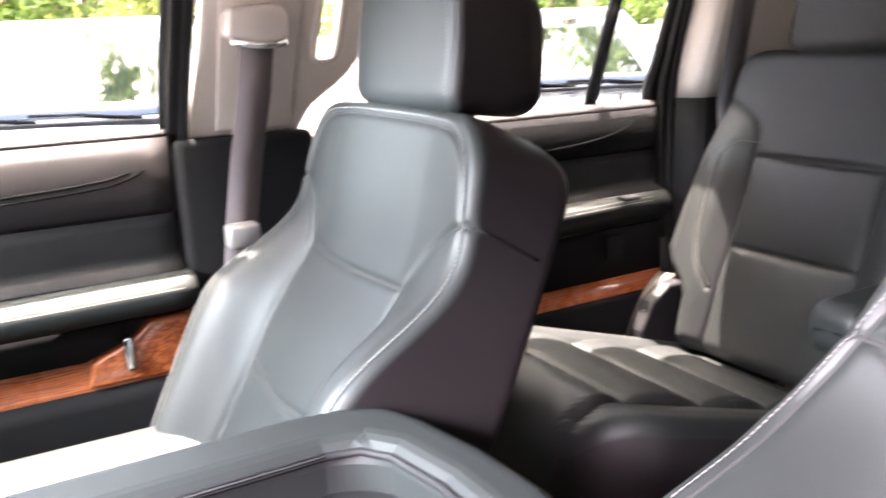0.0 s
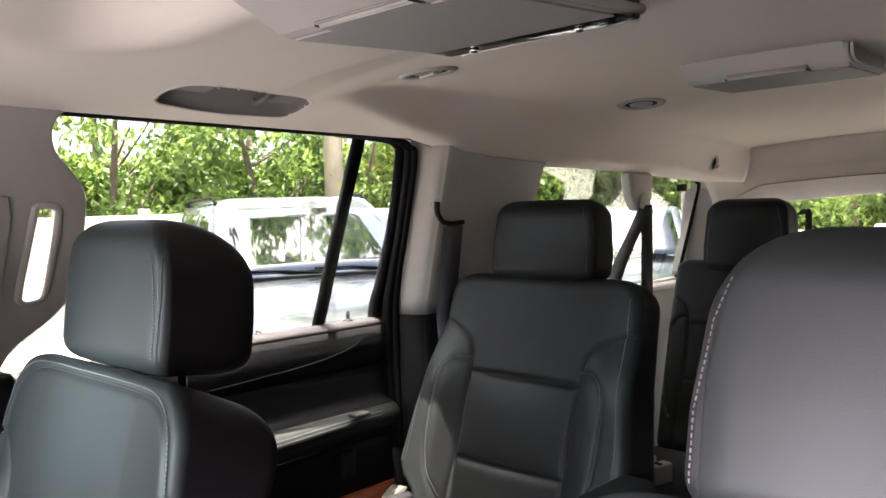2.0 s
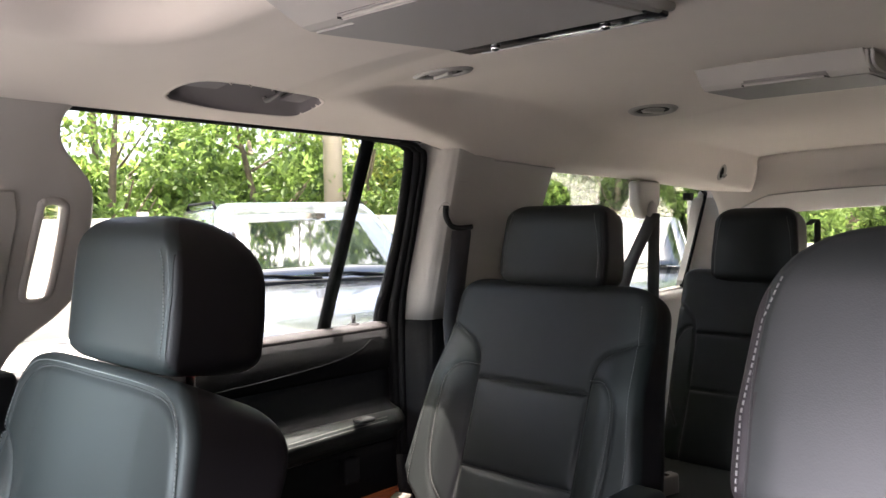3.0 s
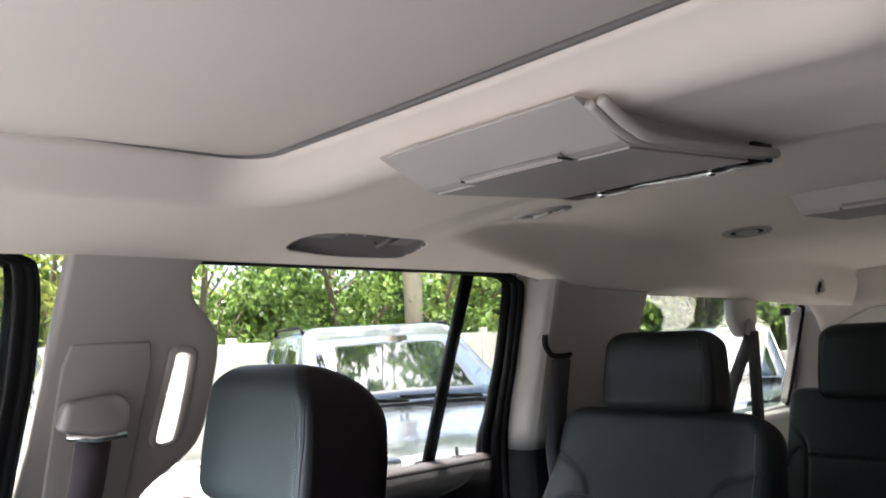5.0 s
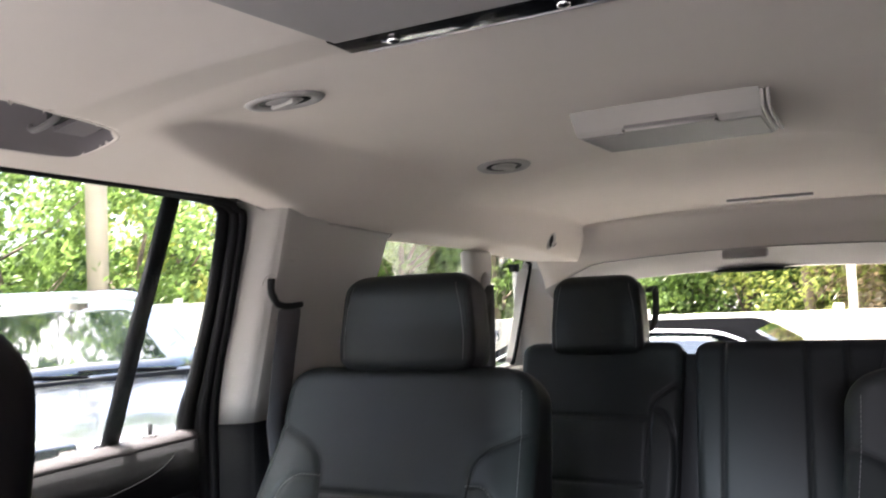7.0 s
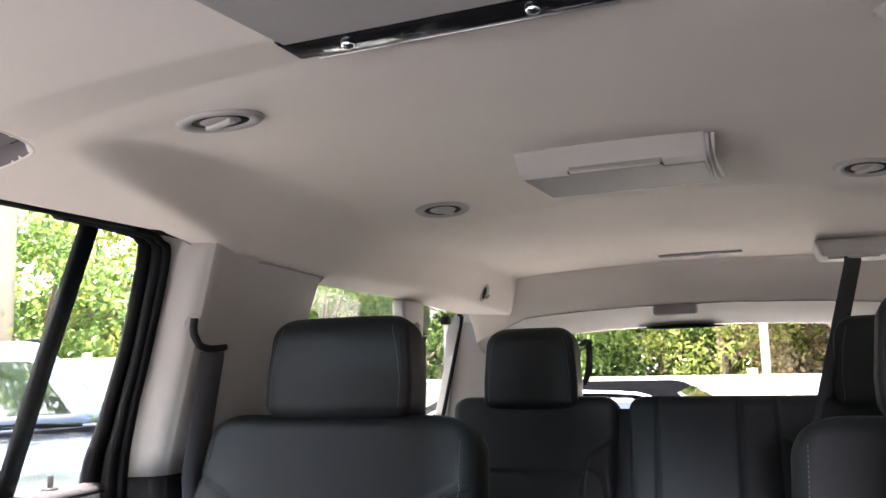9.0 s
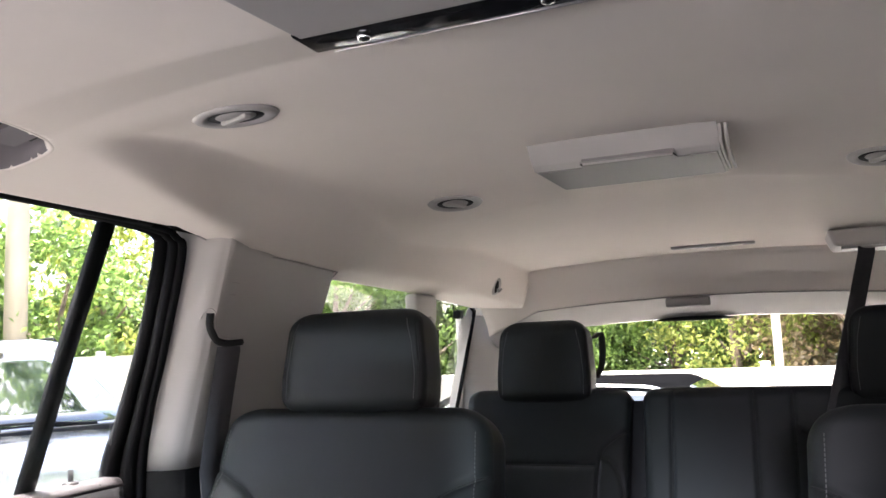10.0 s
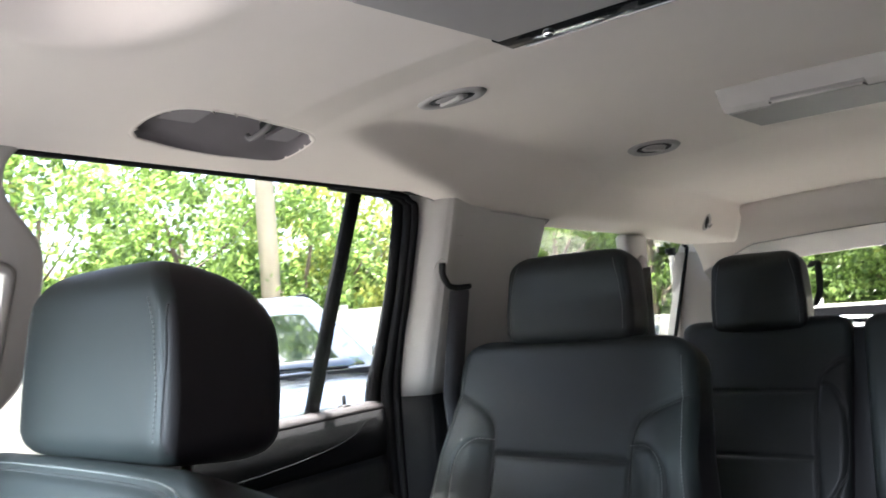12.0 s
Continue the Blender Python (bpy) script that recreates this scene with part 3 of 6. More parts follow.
# ---- pillars and window frames ----
def pillar(sx):
    front = [(1.172, 1.31), (1.192, 1.44), (1.206, 1.58), (1.220, 1.74)]
    rear = [(1.46, 1.74)] + curve([(1.445, 1.722), (1.412, 1.700), (1.400, 1.675), (1.408, 1.645), (1.436, 1.615), (1.455, 1.590), (1.462, 1.550), (1.460, 1.480), (1.452, 1.425), (1.425, 1.390), (1.375, 1.350), (1.352, 1.310)], 4)
    slot = curve([(1.384, 1.566), (1.400, 1.569), (1.416, 1.563), (1.419, 1.545), (1.415, 1.48), (1.411, 1.440), (1.404, 1.425), (1.388, 1.421), (1.374, 1.424), (1.371, 1.440), (1.377, 1.50)], 3)
    root = thing("pillar_trim", "beige plastic pillar cover with a slot handle, beside the front seat", "pillar trim")
    ob = part("cover", skin_bm(front + rear, sx, 0.0, 0.035, [slot]), TRIM, root)
    soften(ob, 0.010, 4)
    rim = [(sx * (side_x(z) + 0.002), y, z) for y, z in slot]
    part("slot_rim", tube_bm(rim + rim[:2], 0.0065, 8), TRIM, root)
    # raised plate behind the belt guide
    plate = [(1.215, 1.32), (1.222, 1.55), (1.232, 1.582), (1.345, 1.582), (1.352, 1.55), (1.338, 1.32)]
    soften(part("guide_plate", skin_bm(plate, sx, 0.005, 0.012), TRIM, root), 0.004)
    low = part("lower_cover", prism_bm([(1.150, 0.50), (1.150, 1.312), (1.372, 1.312), (1.400, 0.50)], "x", sx * 0.782, sx * 0.85), BLACK_MATTE, root, "black lower cover")
    soften(low, 0.012)
    # belt guide and front belt
    belt = thing("front_seat_belt", "grey front seat belt hanging from its guide on the pillar", "seat belt")
    g = prism_bm([(1.218, 1.462), (1.226, 1.502), (1.300, 1.508), (1.316, 1.492), (1.312, 1.455), (1.275, 1.446)], "x", sx * 0.69, sx * 0.735)
    soften(part("belt_guide", g, TRIM_GREY, belt), 0.010)
    part("guide_slot", tube_bm([(sx * 0.695, 1.226, 1.455), (sx * 0.69, 1.262, 1.447), (sx * 0.695, 1.308, 1.450)], 0.006, 8), CHROME, belt)
    part("strap", ribbon_bm([(sx * 0.698, 1.265, 1.455), (sx * 0.712, 1.258, 1.38), (sx * 0.735, 1.243, 1.28), (sx * 0.738, 1.226, 1.18), (sx * 0.735, 1.20, 1.0), (sx * 0.735, 1.16, 0.70)], (0, 1, 0), 0.050), BELT_GREY, belt)
    part("tongue", box_bm(min(sx * 0.70, sx * 0.735), max(sx * 0.70, sx * 0.735), 1.195, 1.245, 1.150, 1.186, 0.006), SATIN, belt, "satin metal belt tongue")


for sx in (-1, 1):
    pillar(sx)


def rear_pillar(sx):
    root = thing("rear_pillar_trim", "beige plastic rear pillar cover with a belt slot, behind the rear door", "pillar trim")
    plan = [(0.000, -0.03), (0.002, 0.000), (0.010, 0.026), (0.019, 0.047), (0.032, 0.059), (0.055, 0.064), (0.22, 0.064), (0.30, 0.054), (0.36, 0.034), (0.395, 0.010), (0.410, -0.008), (0.414, -0.04)]
    plan = curve(plan, 3)

    def drawn(o, z):
        """The front strip narrows towards the top."""
        t = min(1.0, max(0.0, (z - 1.31) / 0.39))
        return o * (1 - 0.36 * t) if 0 < o < 0.06 else o - 0.0216 * t * max(0.0, 1 - (o - 0.06) / 0.2) if o > 0 else o

    def loft(zs, sink):
        bm = bmesh.new()
        rings = []
        for z in zs:
            yf = 2.190 - max(0.0, z - 1.312) * 0.13
            k = (2.604 - yf) / 0.414
            rings.append([bm.verts.new((sx * (side_x(z) - d + sink), yf + drawn(o, z) * k, z)) for o, d in plan])
        for a, b in zip(rings, rings[1:]):
            for i in range(len(plan) - 1):
                bm.faces.new((a[i], a[i + 1], b[i + 1], b[i]))
        bmesh.ops.recalc_face_normals(bm, faces=bm.faces)
        return bm
    up = part("cover", loft(np.linspace(1.306, 1.70, 10), 0.0), TRIM, root)
    up.modifiers.new("thickness", "SOLIDIFY").thickness = 0.003
    lo = part("lower_cover", loft(np.linspace(0.50, 1.306, 6), 0.0006), BLACK_MATTE, root, "black lower cover")
    lo.modifiers.new("thickness", "SOLIDIFY").thickness = 0.003
    part("top_seam", tube_bm([(sx * (ceiling_edge(y)[0] - 0.001), y, ceiling_edge(y)[1] - 0.001) for y in np.linspace(2.135, 2.60, 24)], 0.0016, 6), HOLLOW_GREY, root)
    # curved belt slot with its rim, and the strap below it
    def on(y, z, lift):
        yf = 2.190 - (z - 1.312) * 0.13
        k = (2.604 - yf) / 0.414
        return (sx * (side_x(z) - float(np.interp((y - yf) / k, [drawn(o, z) for o, _ in plan], [d for _, d in plan])) - lift), y, z)
    slot = curve([(2.180, 1.559), (2.185, 1.540), (2.195, 1.523), (2.211, 1.514), (2.236, 1.511), (2.270, 1.513)], 5)
    w = [on(y, z, 0.000) for y, z in slot]
    part("belt_slot", tube_bm(w, 0.0062, 8), RECESS_SHADE, root, "dark curved slot")
    rim = curve([(2.174, 1.550), (2.174, 1.560), (2.178, 1.566), (2.186, 1.560), (2.194, 1.538), (2.213, 1.523), (2.240, 1.519), (2.276, 1.518), (2.280, 1.508)], 4)
    part("slot_rim", tube_bm([on(y, z, -0.0012) for y, z in rim], 0.0018, 6), TRIM, root)
    for z in (1.590, 1.609):
        part("emboss", tube_bm([on(2.193, z, -0.0008), on(2.219, z - 0.001, -0.0008)], 0.0012, 5), TRIM_GREY, root)
    belt = thing("rear_seat_belt", "dark grey rear seat belt running down from the pillar slot", "seat belt")
    part("strap", ribbon_bm([on(2.241, 1.516, -0.008), on(2.243, 1.504, -0.0002), on(2.262, 1.42, 0.0008), on(2.288, 1.30, 0.0012), on(2.325, 0.95, 0.003)], (0, 1, 0.1), 0.062), BELT_DARK, belt)
    return root


for sx in (-1, 1):
    rear_pillar(sx)


def loop_tube(name, pts, r, mat, parent, seg=8, flat=1.0, label=""):
    return part(name, tube_bm(list(pts) + [pts[0], pts[1]], r, seg, flat), mat, parent, label)


def seal_strip(name, root, sx, glass_path, trim_path, mat):
    """A ribbed rubber strip that lines the jamb from the glass to the trim; paths are (x, y, z)."""
    A, B = [Vector(p) for p in curve(glass_path, 6)], [Vector(p) for p in curve(trim_path, 6)]
    prof = [(0.0, 0.0), (0.06, 0.006), (0.16, 0.009), (0.30, 0.006), (0.40, -0.003), (0.46, -0.004), (0.54, 0.005), (0.66, 0.009), (0.76, 0.005), (0.82, -0.003), (0.87, 0.004), (0.94, 0.006), (1.0, 0.0)]
    verts, faces = [], []
    for i, (a, b) in enumerate(zip(A, B)):
        along = (A[min(i + 1, len(A) - 1)] - A[max(i - 1, 0)]).normalized()
        out = along.cross(b - a).normalized()
        if out.dot(Vector((0, 1.75, 1.45)) - a) < 0:
            out = -out
        for t, h in prof:
            p = a.lerp(b, t) + out * h
            verts.append((-sx * p.x, p.y, p.z))
    n = len(prof)
    for j in range(len(A) - 1):
        for i in range(n - 1):
            faces.append((j * n + i, j * n + i + 1, (j + 1) * n + i + 1, (j + 1) * n + i))
    ob = raw(name, verts, faces, mat, root)
    ob.modifiers.new("thickness", "SOLIDIFY").thickness = 0.004


def rear_window_frame(sx):
    root = thing("door_window_frame", "black rubber window frame of the rear door with a slim divider bar", "window frame")
    seal_strip("seal", root, sx, [(-0.706, 1.95, 1.706), (-0.702, 2.065, 1.699), (-0.704, 2.108, 1.688), (-0.714, 2.126, 1.660), (-0.762, 2.143, 1.523), (-0.810, 2.148, 1.400), (-0.850, 2.150, 1.285), (-0.850, 2.155, 1.00)],
               [(-0.668, 1.95, 1.699), (-0.664, 2.085, 1.692), (-0.660, 2.118, 1.680), (-0.664, 2.138, 1.652), (-0.722, 2.162, 1.504), (-0.764, 2.176, 1.400), (-0.795, 2.192, 1.285), (-0.795, 2.196, 1.00)], RUBBER)
    top = [(-ceiling_edge(y)[0] - 0.010, y, ceiling_edge(y)[1] + 0.003) for y in np.linspace(1.38, 2.06, 12)]
    part("top_seal", tube_bm([(-sx * x, y, z) for x, y, z in top], 0.008, 8), RUBBER, root)
    # Added flange that shuts stray light out above the headliner's edge.
    part("top_flange", ribbon_bm([(sx * (ceiling_edge(y)[0] + 0.061), y, ceiling_edge(y)[1] + 0.019) for y in np.linspace(0.20, 2.70, 40)], (sx, 0, 0.24), 0.126, 0.002), RUBBER, root)
    bar = [(sx * 0.700, 2.014, 1.702), (sx * 0.776, 2.008, 1.50), (sx * 0.850, 2.001, 1.285)]
    part("divider_bar", ribbon_bm(bar, (0, 1, 0.03), 0.026, 0.006), RUBBER, root, "black divider bar")


def front_window_frame(sx):
    root = thing("door_window_frame", "black rubber window frame of the front door", "window frame")
    seal_strip("seal", root, sx, [(-0.712, 0.55, 1.69), (-0.700, 0.80, 1.722), (-0.698, 1.05, 1.727), (-0.704, 1.125, 1.712), (-0.716, 1.150, 1.680), (-0.760, 1.150, 1.55), (-0.808, 1.142, 1.42), (-0.852, 1.135, 1.285)],
               [(-0.676, 0.55, 1.69), (-0.660, 0.80, 1.718), (-0.656, 1.06, 1.722), (-0.658, 1.150, 1.708), (-0.668, 1.182, 1.676), (-0.706, 1.188, 1.55), (-0.752, 1.178, 1.42), (-0.800, 1.168, 1.285)], RUBBER)


for sx in (-1, 1):
    rear_window_frame(sx)
    front_window_frame(sx)


def quarter_panel(sx):
    """The lining beside the third row, round the quarter window."""
    root = thing("quarter_trim", "beige plastic lining round the rear quarter window", "side trim")
    outline = [(2.55, 0.50), (3.72, 0.50), (3.72, 1.675), (2.55, 1.675)]
    hole = curve([(2.572, 1.30), (2.566, 1.45), (2.562, 1.635), (2.580, 1.660), (3.0, 1.646), (3.485, 1.614), (3.500, 1.598), (3.470, 1.45), (3.440, 1.31), (3.42, 1.292), (3.0, 1.286), (2.60, 1.286)], 3)

    def x_at(z):
        return 0.745 - max(0, z - 1.29) * 0.16
    bm = bmesh.new()
    for loop in (outline, hole):
        vs = [bm.verts.new((sx * x_at(z), y, z)) for y, z in loop]
        for a, b in zip(vs, vs[1:] + vs[:1]):
            bm.edges.new((a, b))
    bmesh.ops.triangle_fill(bm, edges=bm.edges[:], use_beauty=True)
    out = bmesh.ops.extrude_face_region(bm, geom=bm.faces[:])
    for v in out["geom"]:
        if isinstance(v, bmesh.types.BMVert):
            v.co.x += sx * 0.03
    bmesh.ops.recalc_face_normals(bm, faces=bm.faces)
    soften(part("panel", bm, TRIM, root, smooth=False), 0.006)
    edge = curve([(3.470, 1.608), (3.492, 1.600), (3.497, 1.585), (3.470, 1.45), (3.438, 1.31), (3.42, 1.294)], 5)
    part("seal", tube_bm([(sx * (x_at(z) + 0.001), y, z) for y, z in edge], 0.006, 8), RUBBER, root)
    part("window_ledge", box_bm(min(sx * 0.70, sx * 0.76), max(sx * 0.70, sx * 0.76), 2.62, 3.50, 1.262, 1.284, 0.008), TRIM, root)
    part("grille", box_bm(min(sx * 0.700, sx * 0.716), max(sx * 0.700, sx * 0.716), 3.555, 3.645, 1.455, 1.525, 0.003), TRIM_GREY, root, "grey speaker grille")
    part("latch_knob", box_bm(min(sx * 0.705, sx * 0.73), max(sx * 0.705, sx * 0.73), 3.40, 3.43, 1.575, 1.600, 0.004), BLACK, root)
    # shoulder belt of the third row
    belt = thing("third_row_seat_belt", "dark belt and beige guide before the quarter window", "seat belt")
    soften(part("guide_cover", prism_bm([(3.00, 1.63), (3.13, 1.63), (3.125, 1.56), (3.09, 1.52), (3.04, 1.52), (3.008, 1.56)], "x", sx * 0.66, sx * 0.70), TRIM, belt), 0.012)
    part("guide", revolve_bm([(0.008, -0.006), (0.026, -0.006), (0.030, 0.0), (0.026, 0.006), (0.008, 0.006)], 16), TRIM_GREY, belt).matrix_local = pose(sx * 0.655, 3.065, 1.535, 0, 90, 0) @ Matrix.Diagonal((1.25, 0.8, 1, 1))
    part("strap", ribbon_bm([(sx * 0.650, 3.066, 1.53), (sx * 0.662, 3.085, 1.40), (sx * 0.676, 3.105, 1.252), (sx * 0.69, 3.13, 0.9)], (-sx * 0.5, 0.86, 0), 0.038), BELT, belt)
    part("webbing", ribbon_bm([(sx * 0.648, 3.060, 1.535), (sx * 0.638, 2.97, 1.458), (sx * 0.630, 2.888, 1.387), (sx * 0.61, 2.80, 1.31), (sx * 0.58, 2.73, 1.24)], (-sx * 0.87, 0.49, 0), 0.036), BELT, belt)


for sx in (-1, 1):
    quarter_panel(sx)

# ---- rear header above the tailgate ----
def build_header():
    root = thing("rear_header", "beige headliner edge and trim above the rear window", "header trim")
    prof = [(3.452, 0.014), (3.442, 0.004), (3.446, -0.012), (3.472, -0.040), (3.498, -0.066), (3.514, -0.090), (3.524, -0.112)]
    lip = [(3.524, -0.114), (3.540, -0.122), (3.575, -0.140), (3.62, -0.158), (3.66, -0.170), (3.70, -0.165)]
    for name, pr, mat in (("header", prof, HEADLINER), ("lip", lip, TRIM)):
        pr = curve(pr, 4)
        verts, faces = [], []
        xs = np.linspace(-0.66, 0.66, 45)
        for x in xs:
            top = 1.722 - 0.022 * (abs(x) / 0.505) ** 2 if abs(x) < 0.505 else 1.70 - (abs(x) - 0.505) * 0.45
            for y, d in pr:
                verts.append((x, y + 0.02 * (1 - (x / 0.66) ** 2) * (y - 3.46) * 4, top + d))
        n = len(pr)
        for i in range(len(xs) - 1):
            for k in range(n - 1):
                faces.append((i * n + k, i * n + k + 1, (i + 1) * n + k + 1, (i + 1) * n + k))
        raw(name, verts, faces, mat, root).modifiers.new("thickness", "SOLIDIFY").thickness = 0.004
    part("pull_box", box_bm(-0.118, 0.004, 3.505, 3.545, 1.578, 1.606, 0.008), HOLLOW_GREY, root)
    part("seam", tube_bm([(x, 3.522 + 0.005 * (1 - (x / 0.66) ** 2), 1.722 - 0.022 * (abs(x) / 0.505) ** 2 - 0.113) for x in np.linspace(-0.5, 0.5, 30)], 0.002, 6), TRIM_GREY, root)
    wb = revolve_bm([(0.002, 0.012), (0.6, 0.009), (0.9, 0.004), (1.0, 0.0), (0.002, -0.004)], 24)
    part("lamp_cover", moved(wb, Matrix.Translation((-0.055, 3.66, 1.545)) @ Matrix.Diagonal((0.125, 0.022, 1.0, 1))), BLACK, root, "dark lamp cover")
    for sx in (-1, 1):
        plan = [(sx * 0.752, 3.470), (sx * 0.712, 3.482), (sx * 0.690, 3.50), (sx * 0.655, 3.60), (sx * 0.632, 3.640), (sx * 0.60, 3.655), (sx * 0.595, 3.672), (sx * 0.60, 3.73), (sx * 0.752, 3.73)]
        soften(part("rear_pillar_cover", prism_bm(plan, "z", 0.90, 1.585), TRIM, root, "beige rear pillar cover"), 0.006)
        part("window_seal", tube_bm([(sx * 0.592, 3.668, 1.10), (sx * 0.592, 3.668, 1.54), (sx * 0.57, 3.668, 1.560)], 0.008, 8), RUBBER, root)


build_header()


# ---- doors ----
def door(sx, y0, y1, front):
    root = tagged(thing("door_1" if front else "door_2", "", "door", kind="structure"), "black door lining with padded armrest and burl wood trim" + (" beside the front seat" if front else " beside the rear seat"))
    # (distance from the middle, height, part)
    rise, fall = (0.030, 0.022) if front else (0.0, 0.0)
    prof = [(0.872, 1.272 + rise - fall, "sill"), (0.866, 1.292 + rise - fall, "sill"), (0.852, 1.302 + rise - fall, "sill"), (0.832, 1.304 + rise - fall * 0.6, "sill"), (0.812, 1.301 + rise - fall * 0.1, "sill"), (0.804, 1.296 + rise, "sill"), (0.801, 1.289 + rise, "upper_panel"), (0.800, 1.240, "upper_panel"), (0.801, 1.214, "upper_panel"), (0.805, 1.207, "upper_panel"),
            (0.807, 1.200, "middle_panel"), (0.804, 1.180, "middle_panel"), (0.804, 1.140, "middle_panel"), (0.804, 1.122, "middle_panel"), (0.780, 1.113, "armrest"), (0.752, 1.114, "armrest"), (0.730, 1.108, "armrest"), (0.720, 1.094, "armrest"), (0.722, 1.076, "armrest"), (0.740, 1.064, "armrest"), (0.775, 1.052, "armrest"),
            (0.782, 1.046, "wood_trim" if front else "pocket"), (0.786, 1.02, "wood_trim" if front else "pocket"), *([(0.784, 0.985, "wood_trim"), (0.776, 0.955, "wood_trim"), (0.772, 0.950, "lower_panel"), (0.766, 0.92, "lower_panel")] if front else [(0.784, 0.940, "wood_trim"), (0.776, 0.908, "wood_trim"), (0.772, 0.903, "lower_panel"), (0.766, 0.89, "lower_panel")]), (0.770, 0.80, "lower_panel"), (0.79, 0.60, "lower_panel"), (0.80, 0.47, "lower_panel")]
    mats = {"sill": LEATHER_PIPE, "upper_panel": LEATHER_PIPE if front else BLACK_MATTE, "middle_panel": BLACK, "armrest": LEATHER, "wood_trim": WOOD, "pocket": BLACK, "lower_panel": BLACK}
    ys = np.concatenate([[y0, y0 + 0.004], np.linspace(y0 + 0.012, y1 - 0.012, 30), [y1 - 0.004, y1]])

    def edge(y):
        e = min(y - y0, y1 - y)
        return 0.012 - min(e, 0.012)
    names = []
    for p in prof:
        if p[2] not in names:
            names.append(p[2])
    for nm in names:
        ids = [i for i, p in enumerate(prof) if p[2] == nm]
        ids = ids + ([ids[-1] + 1] if ids[-1] + 1 < len(prof) else [])
        verts, faces = [], []
        for y in ys:
            for i in ids:
                x, z, _ = prof[i]
                if nm == "armrest":
                    # the armrest runs out towards its front
                    k = smooth_step(y0 + 0.02, y0 + 0.25, y)
                    z = z + 0.012 * (y - y1) * (1 if front else -1)
                    x = x + (0.0 if front else 0.036 * smooth_step(y0 + 0.30, y1 - 0.03, y) * max(0.0, min(1.0, (0.79 - x) / 0.05)))
                verts.append((sx * (x + edge(y)), y, z))
        n = len(ids)
        for j in range(len(ys) - 1):
            for i in range(n - 1):
                faces.append((j * n + i, j * n + i + 1, (j + 1) * n + i + 1, (j + 1) * n + i))
        ob = raw(nm, verts, faces, mats[nm], root, {"wood_trim": "glossy reddish burl wood strip", "sill": "padded window sill"}.get(nm, ""))
        ob.modifiers.new("thickness", "SOLIDIFY").thickness = 0.006
    # stitched seams along the armrest and the upper panel
    def dashes(points, name="stitching"):
        verts, faces = [], []
        P = np.array(points)
        s = np.concatenate([[0], np.cumsum(np.linalg.norm(np.diff(P, axis=0), axis=1))])
        for t in np.arange(0, s[-1] - 0.005, 0.0065):
            a, b = [Vector([np.interp(q, s, P[:, k]) for k in range(3)]) for q in (t, t + 0.0045)]
            k = len(verts)
            for p in (a, b):
                verts += [p + Vector(o) * 0.0010 for o in ((0, 0, -0.6), (-sx * 0.7, 0, 0), (0, 0, 0.6))]
            faces += [(k, k + 1, k + 4, k + 3), (k + 1, k + 2, k + 5, k + 4), (k, k + 2, k + 1), (k + 3, k + 4, k + 5)]
        raw(name, verts, faces, THREAD, root, "pale stitching", smooth=False)
    if front:
        dashes([(sx * 0.7215, y, 1.100 + 0.012 * (y - y1)) for y in np.linspace(y0 + 0.02, y1 - 0.02, 40)])
        crease = curve([(y0 + 0.02, 1.228), (y0 + 0.4, 1.240), (y0 + 0.75, 1.251), (y1 - 0.13, 1.259), (y1 - 0.075, 1.268), (y1 - 0.045, 1.282), (y1 - 0.025, 1.305)], 8)
    else:
        for dz in (0.0, 0.008):
            dashes([(sx * (0.7215 + 0.036 * smooth_step(y0 + 0.30, y1 - 0.03, y)), y, 1.100 + dz - 0.012 * (y - y1)) for y in np.linspace(y0 + 0.02, y1 - 0.06, 60)])
        crease = curve([(y0 + 0.02, 1.205), (y0 + 0.25, 1.214), (y1 - 0.25, 1.228), (y1 - 0.12, 1.246), (y1 - 0.065, 1.272), (y1 - 0.055, 1.298)], 8)
    part("crease", tube_bm([(sx * (0.8005 if z < 1.270 else 0.8025 + max(0.0, z - 1.270) * 0.15), y, z) for y, z in crease], 0.0022, 6), RUBBER, root)
    if front:
        part("crease", tube_bm([(sx * 0.8005, y, z - 0.009) for y, z in crease[:-8]], 0.0018, 6), RUBBER, root)
    if front:
        # upright wooden end of the trim and the pull cup before it
        soften(part("wood_panel", prism_bm([(y1 - 0.012, 0.955), (y1 - 0.012, 1.046), (y1 - 0.07, 1.046), (y1 - 0.10, 1.020), (y1 - 0.16, 0.995), (y1 - 0.17, 0.955)], "x", sx * 0.764, sx * 0.79), WOOD, root), 0.006)
        cup = prism_bm([(y1 - 0.105, 1.022), (y1 - 0.075, 1.05), (y0 + 0.1, 1.05), (y0 + 0.1, 0.998), (y1 - 0.17, 0.998)], "x", sx * 0.770, sx * 0.79)
        part("pull_cup", cup, BLACK, root)
        part("door_pull", box_bm(min(sx * 0.752, sx * 0.772), max(sx * 0.752, sx * 0.772), y1 - 0.115, y1 - 0.10, 0.975, 1.03, 0.005), CHROME, root, "small chrome door pull")
    else:
        part("lock_pin", tube_bm([(sx * 0.837, 2.079, 1.295), (sx * 0.837, 2.079, 1.325)], 0.0042, 10), BLACK, root)
        part("pin_collar", moved(revolve_bm([(0.004, 0), (0.014, 0), (0.012, 0.004), (0.004, 0.005)], 16), Matrix.Translation((sx * 0.837, 2.079, 1.302))), LEATHER_PIPE, root)
        part("switch", box_bm(min(sx * 0.735, sx * 0.765), max(sx * 0.735, sx * 0.765), 2.01, 2.05, 1.112, 1.120, 0.003), BLACK, root)
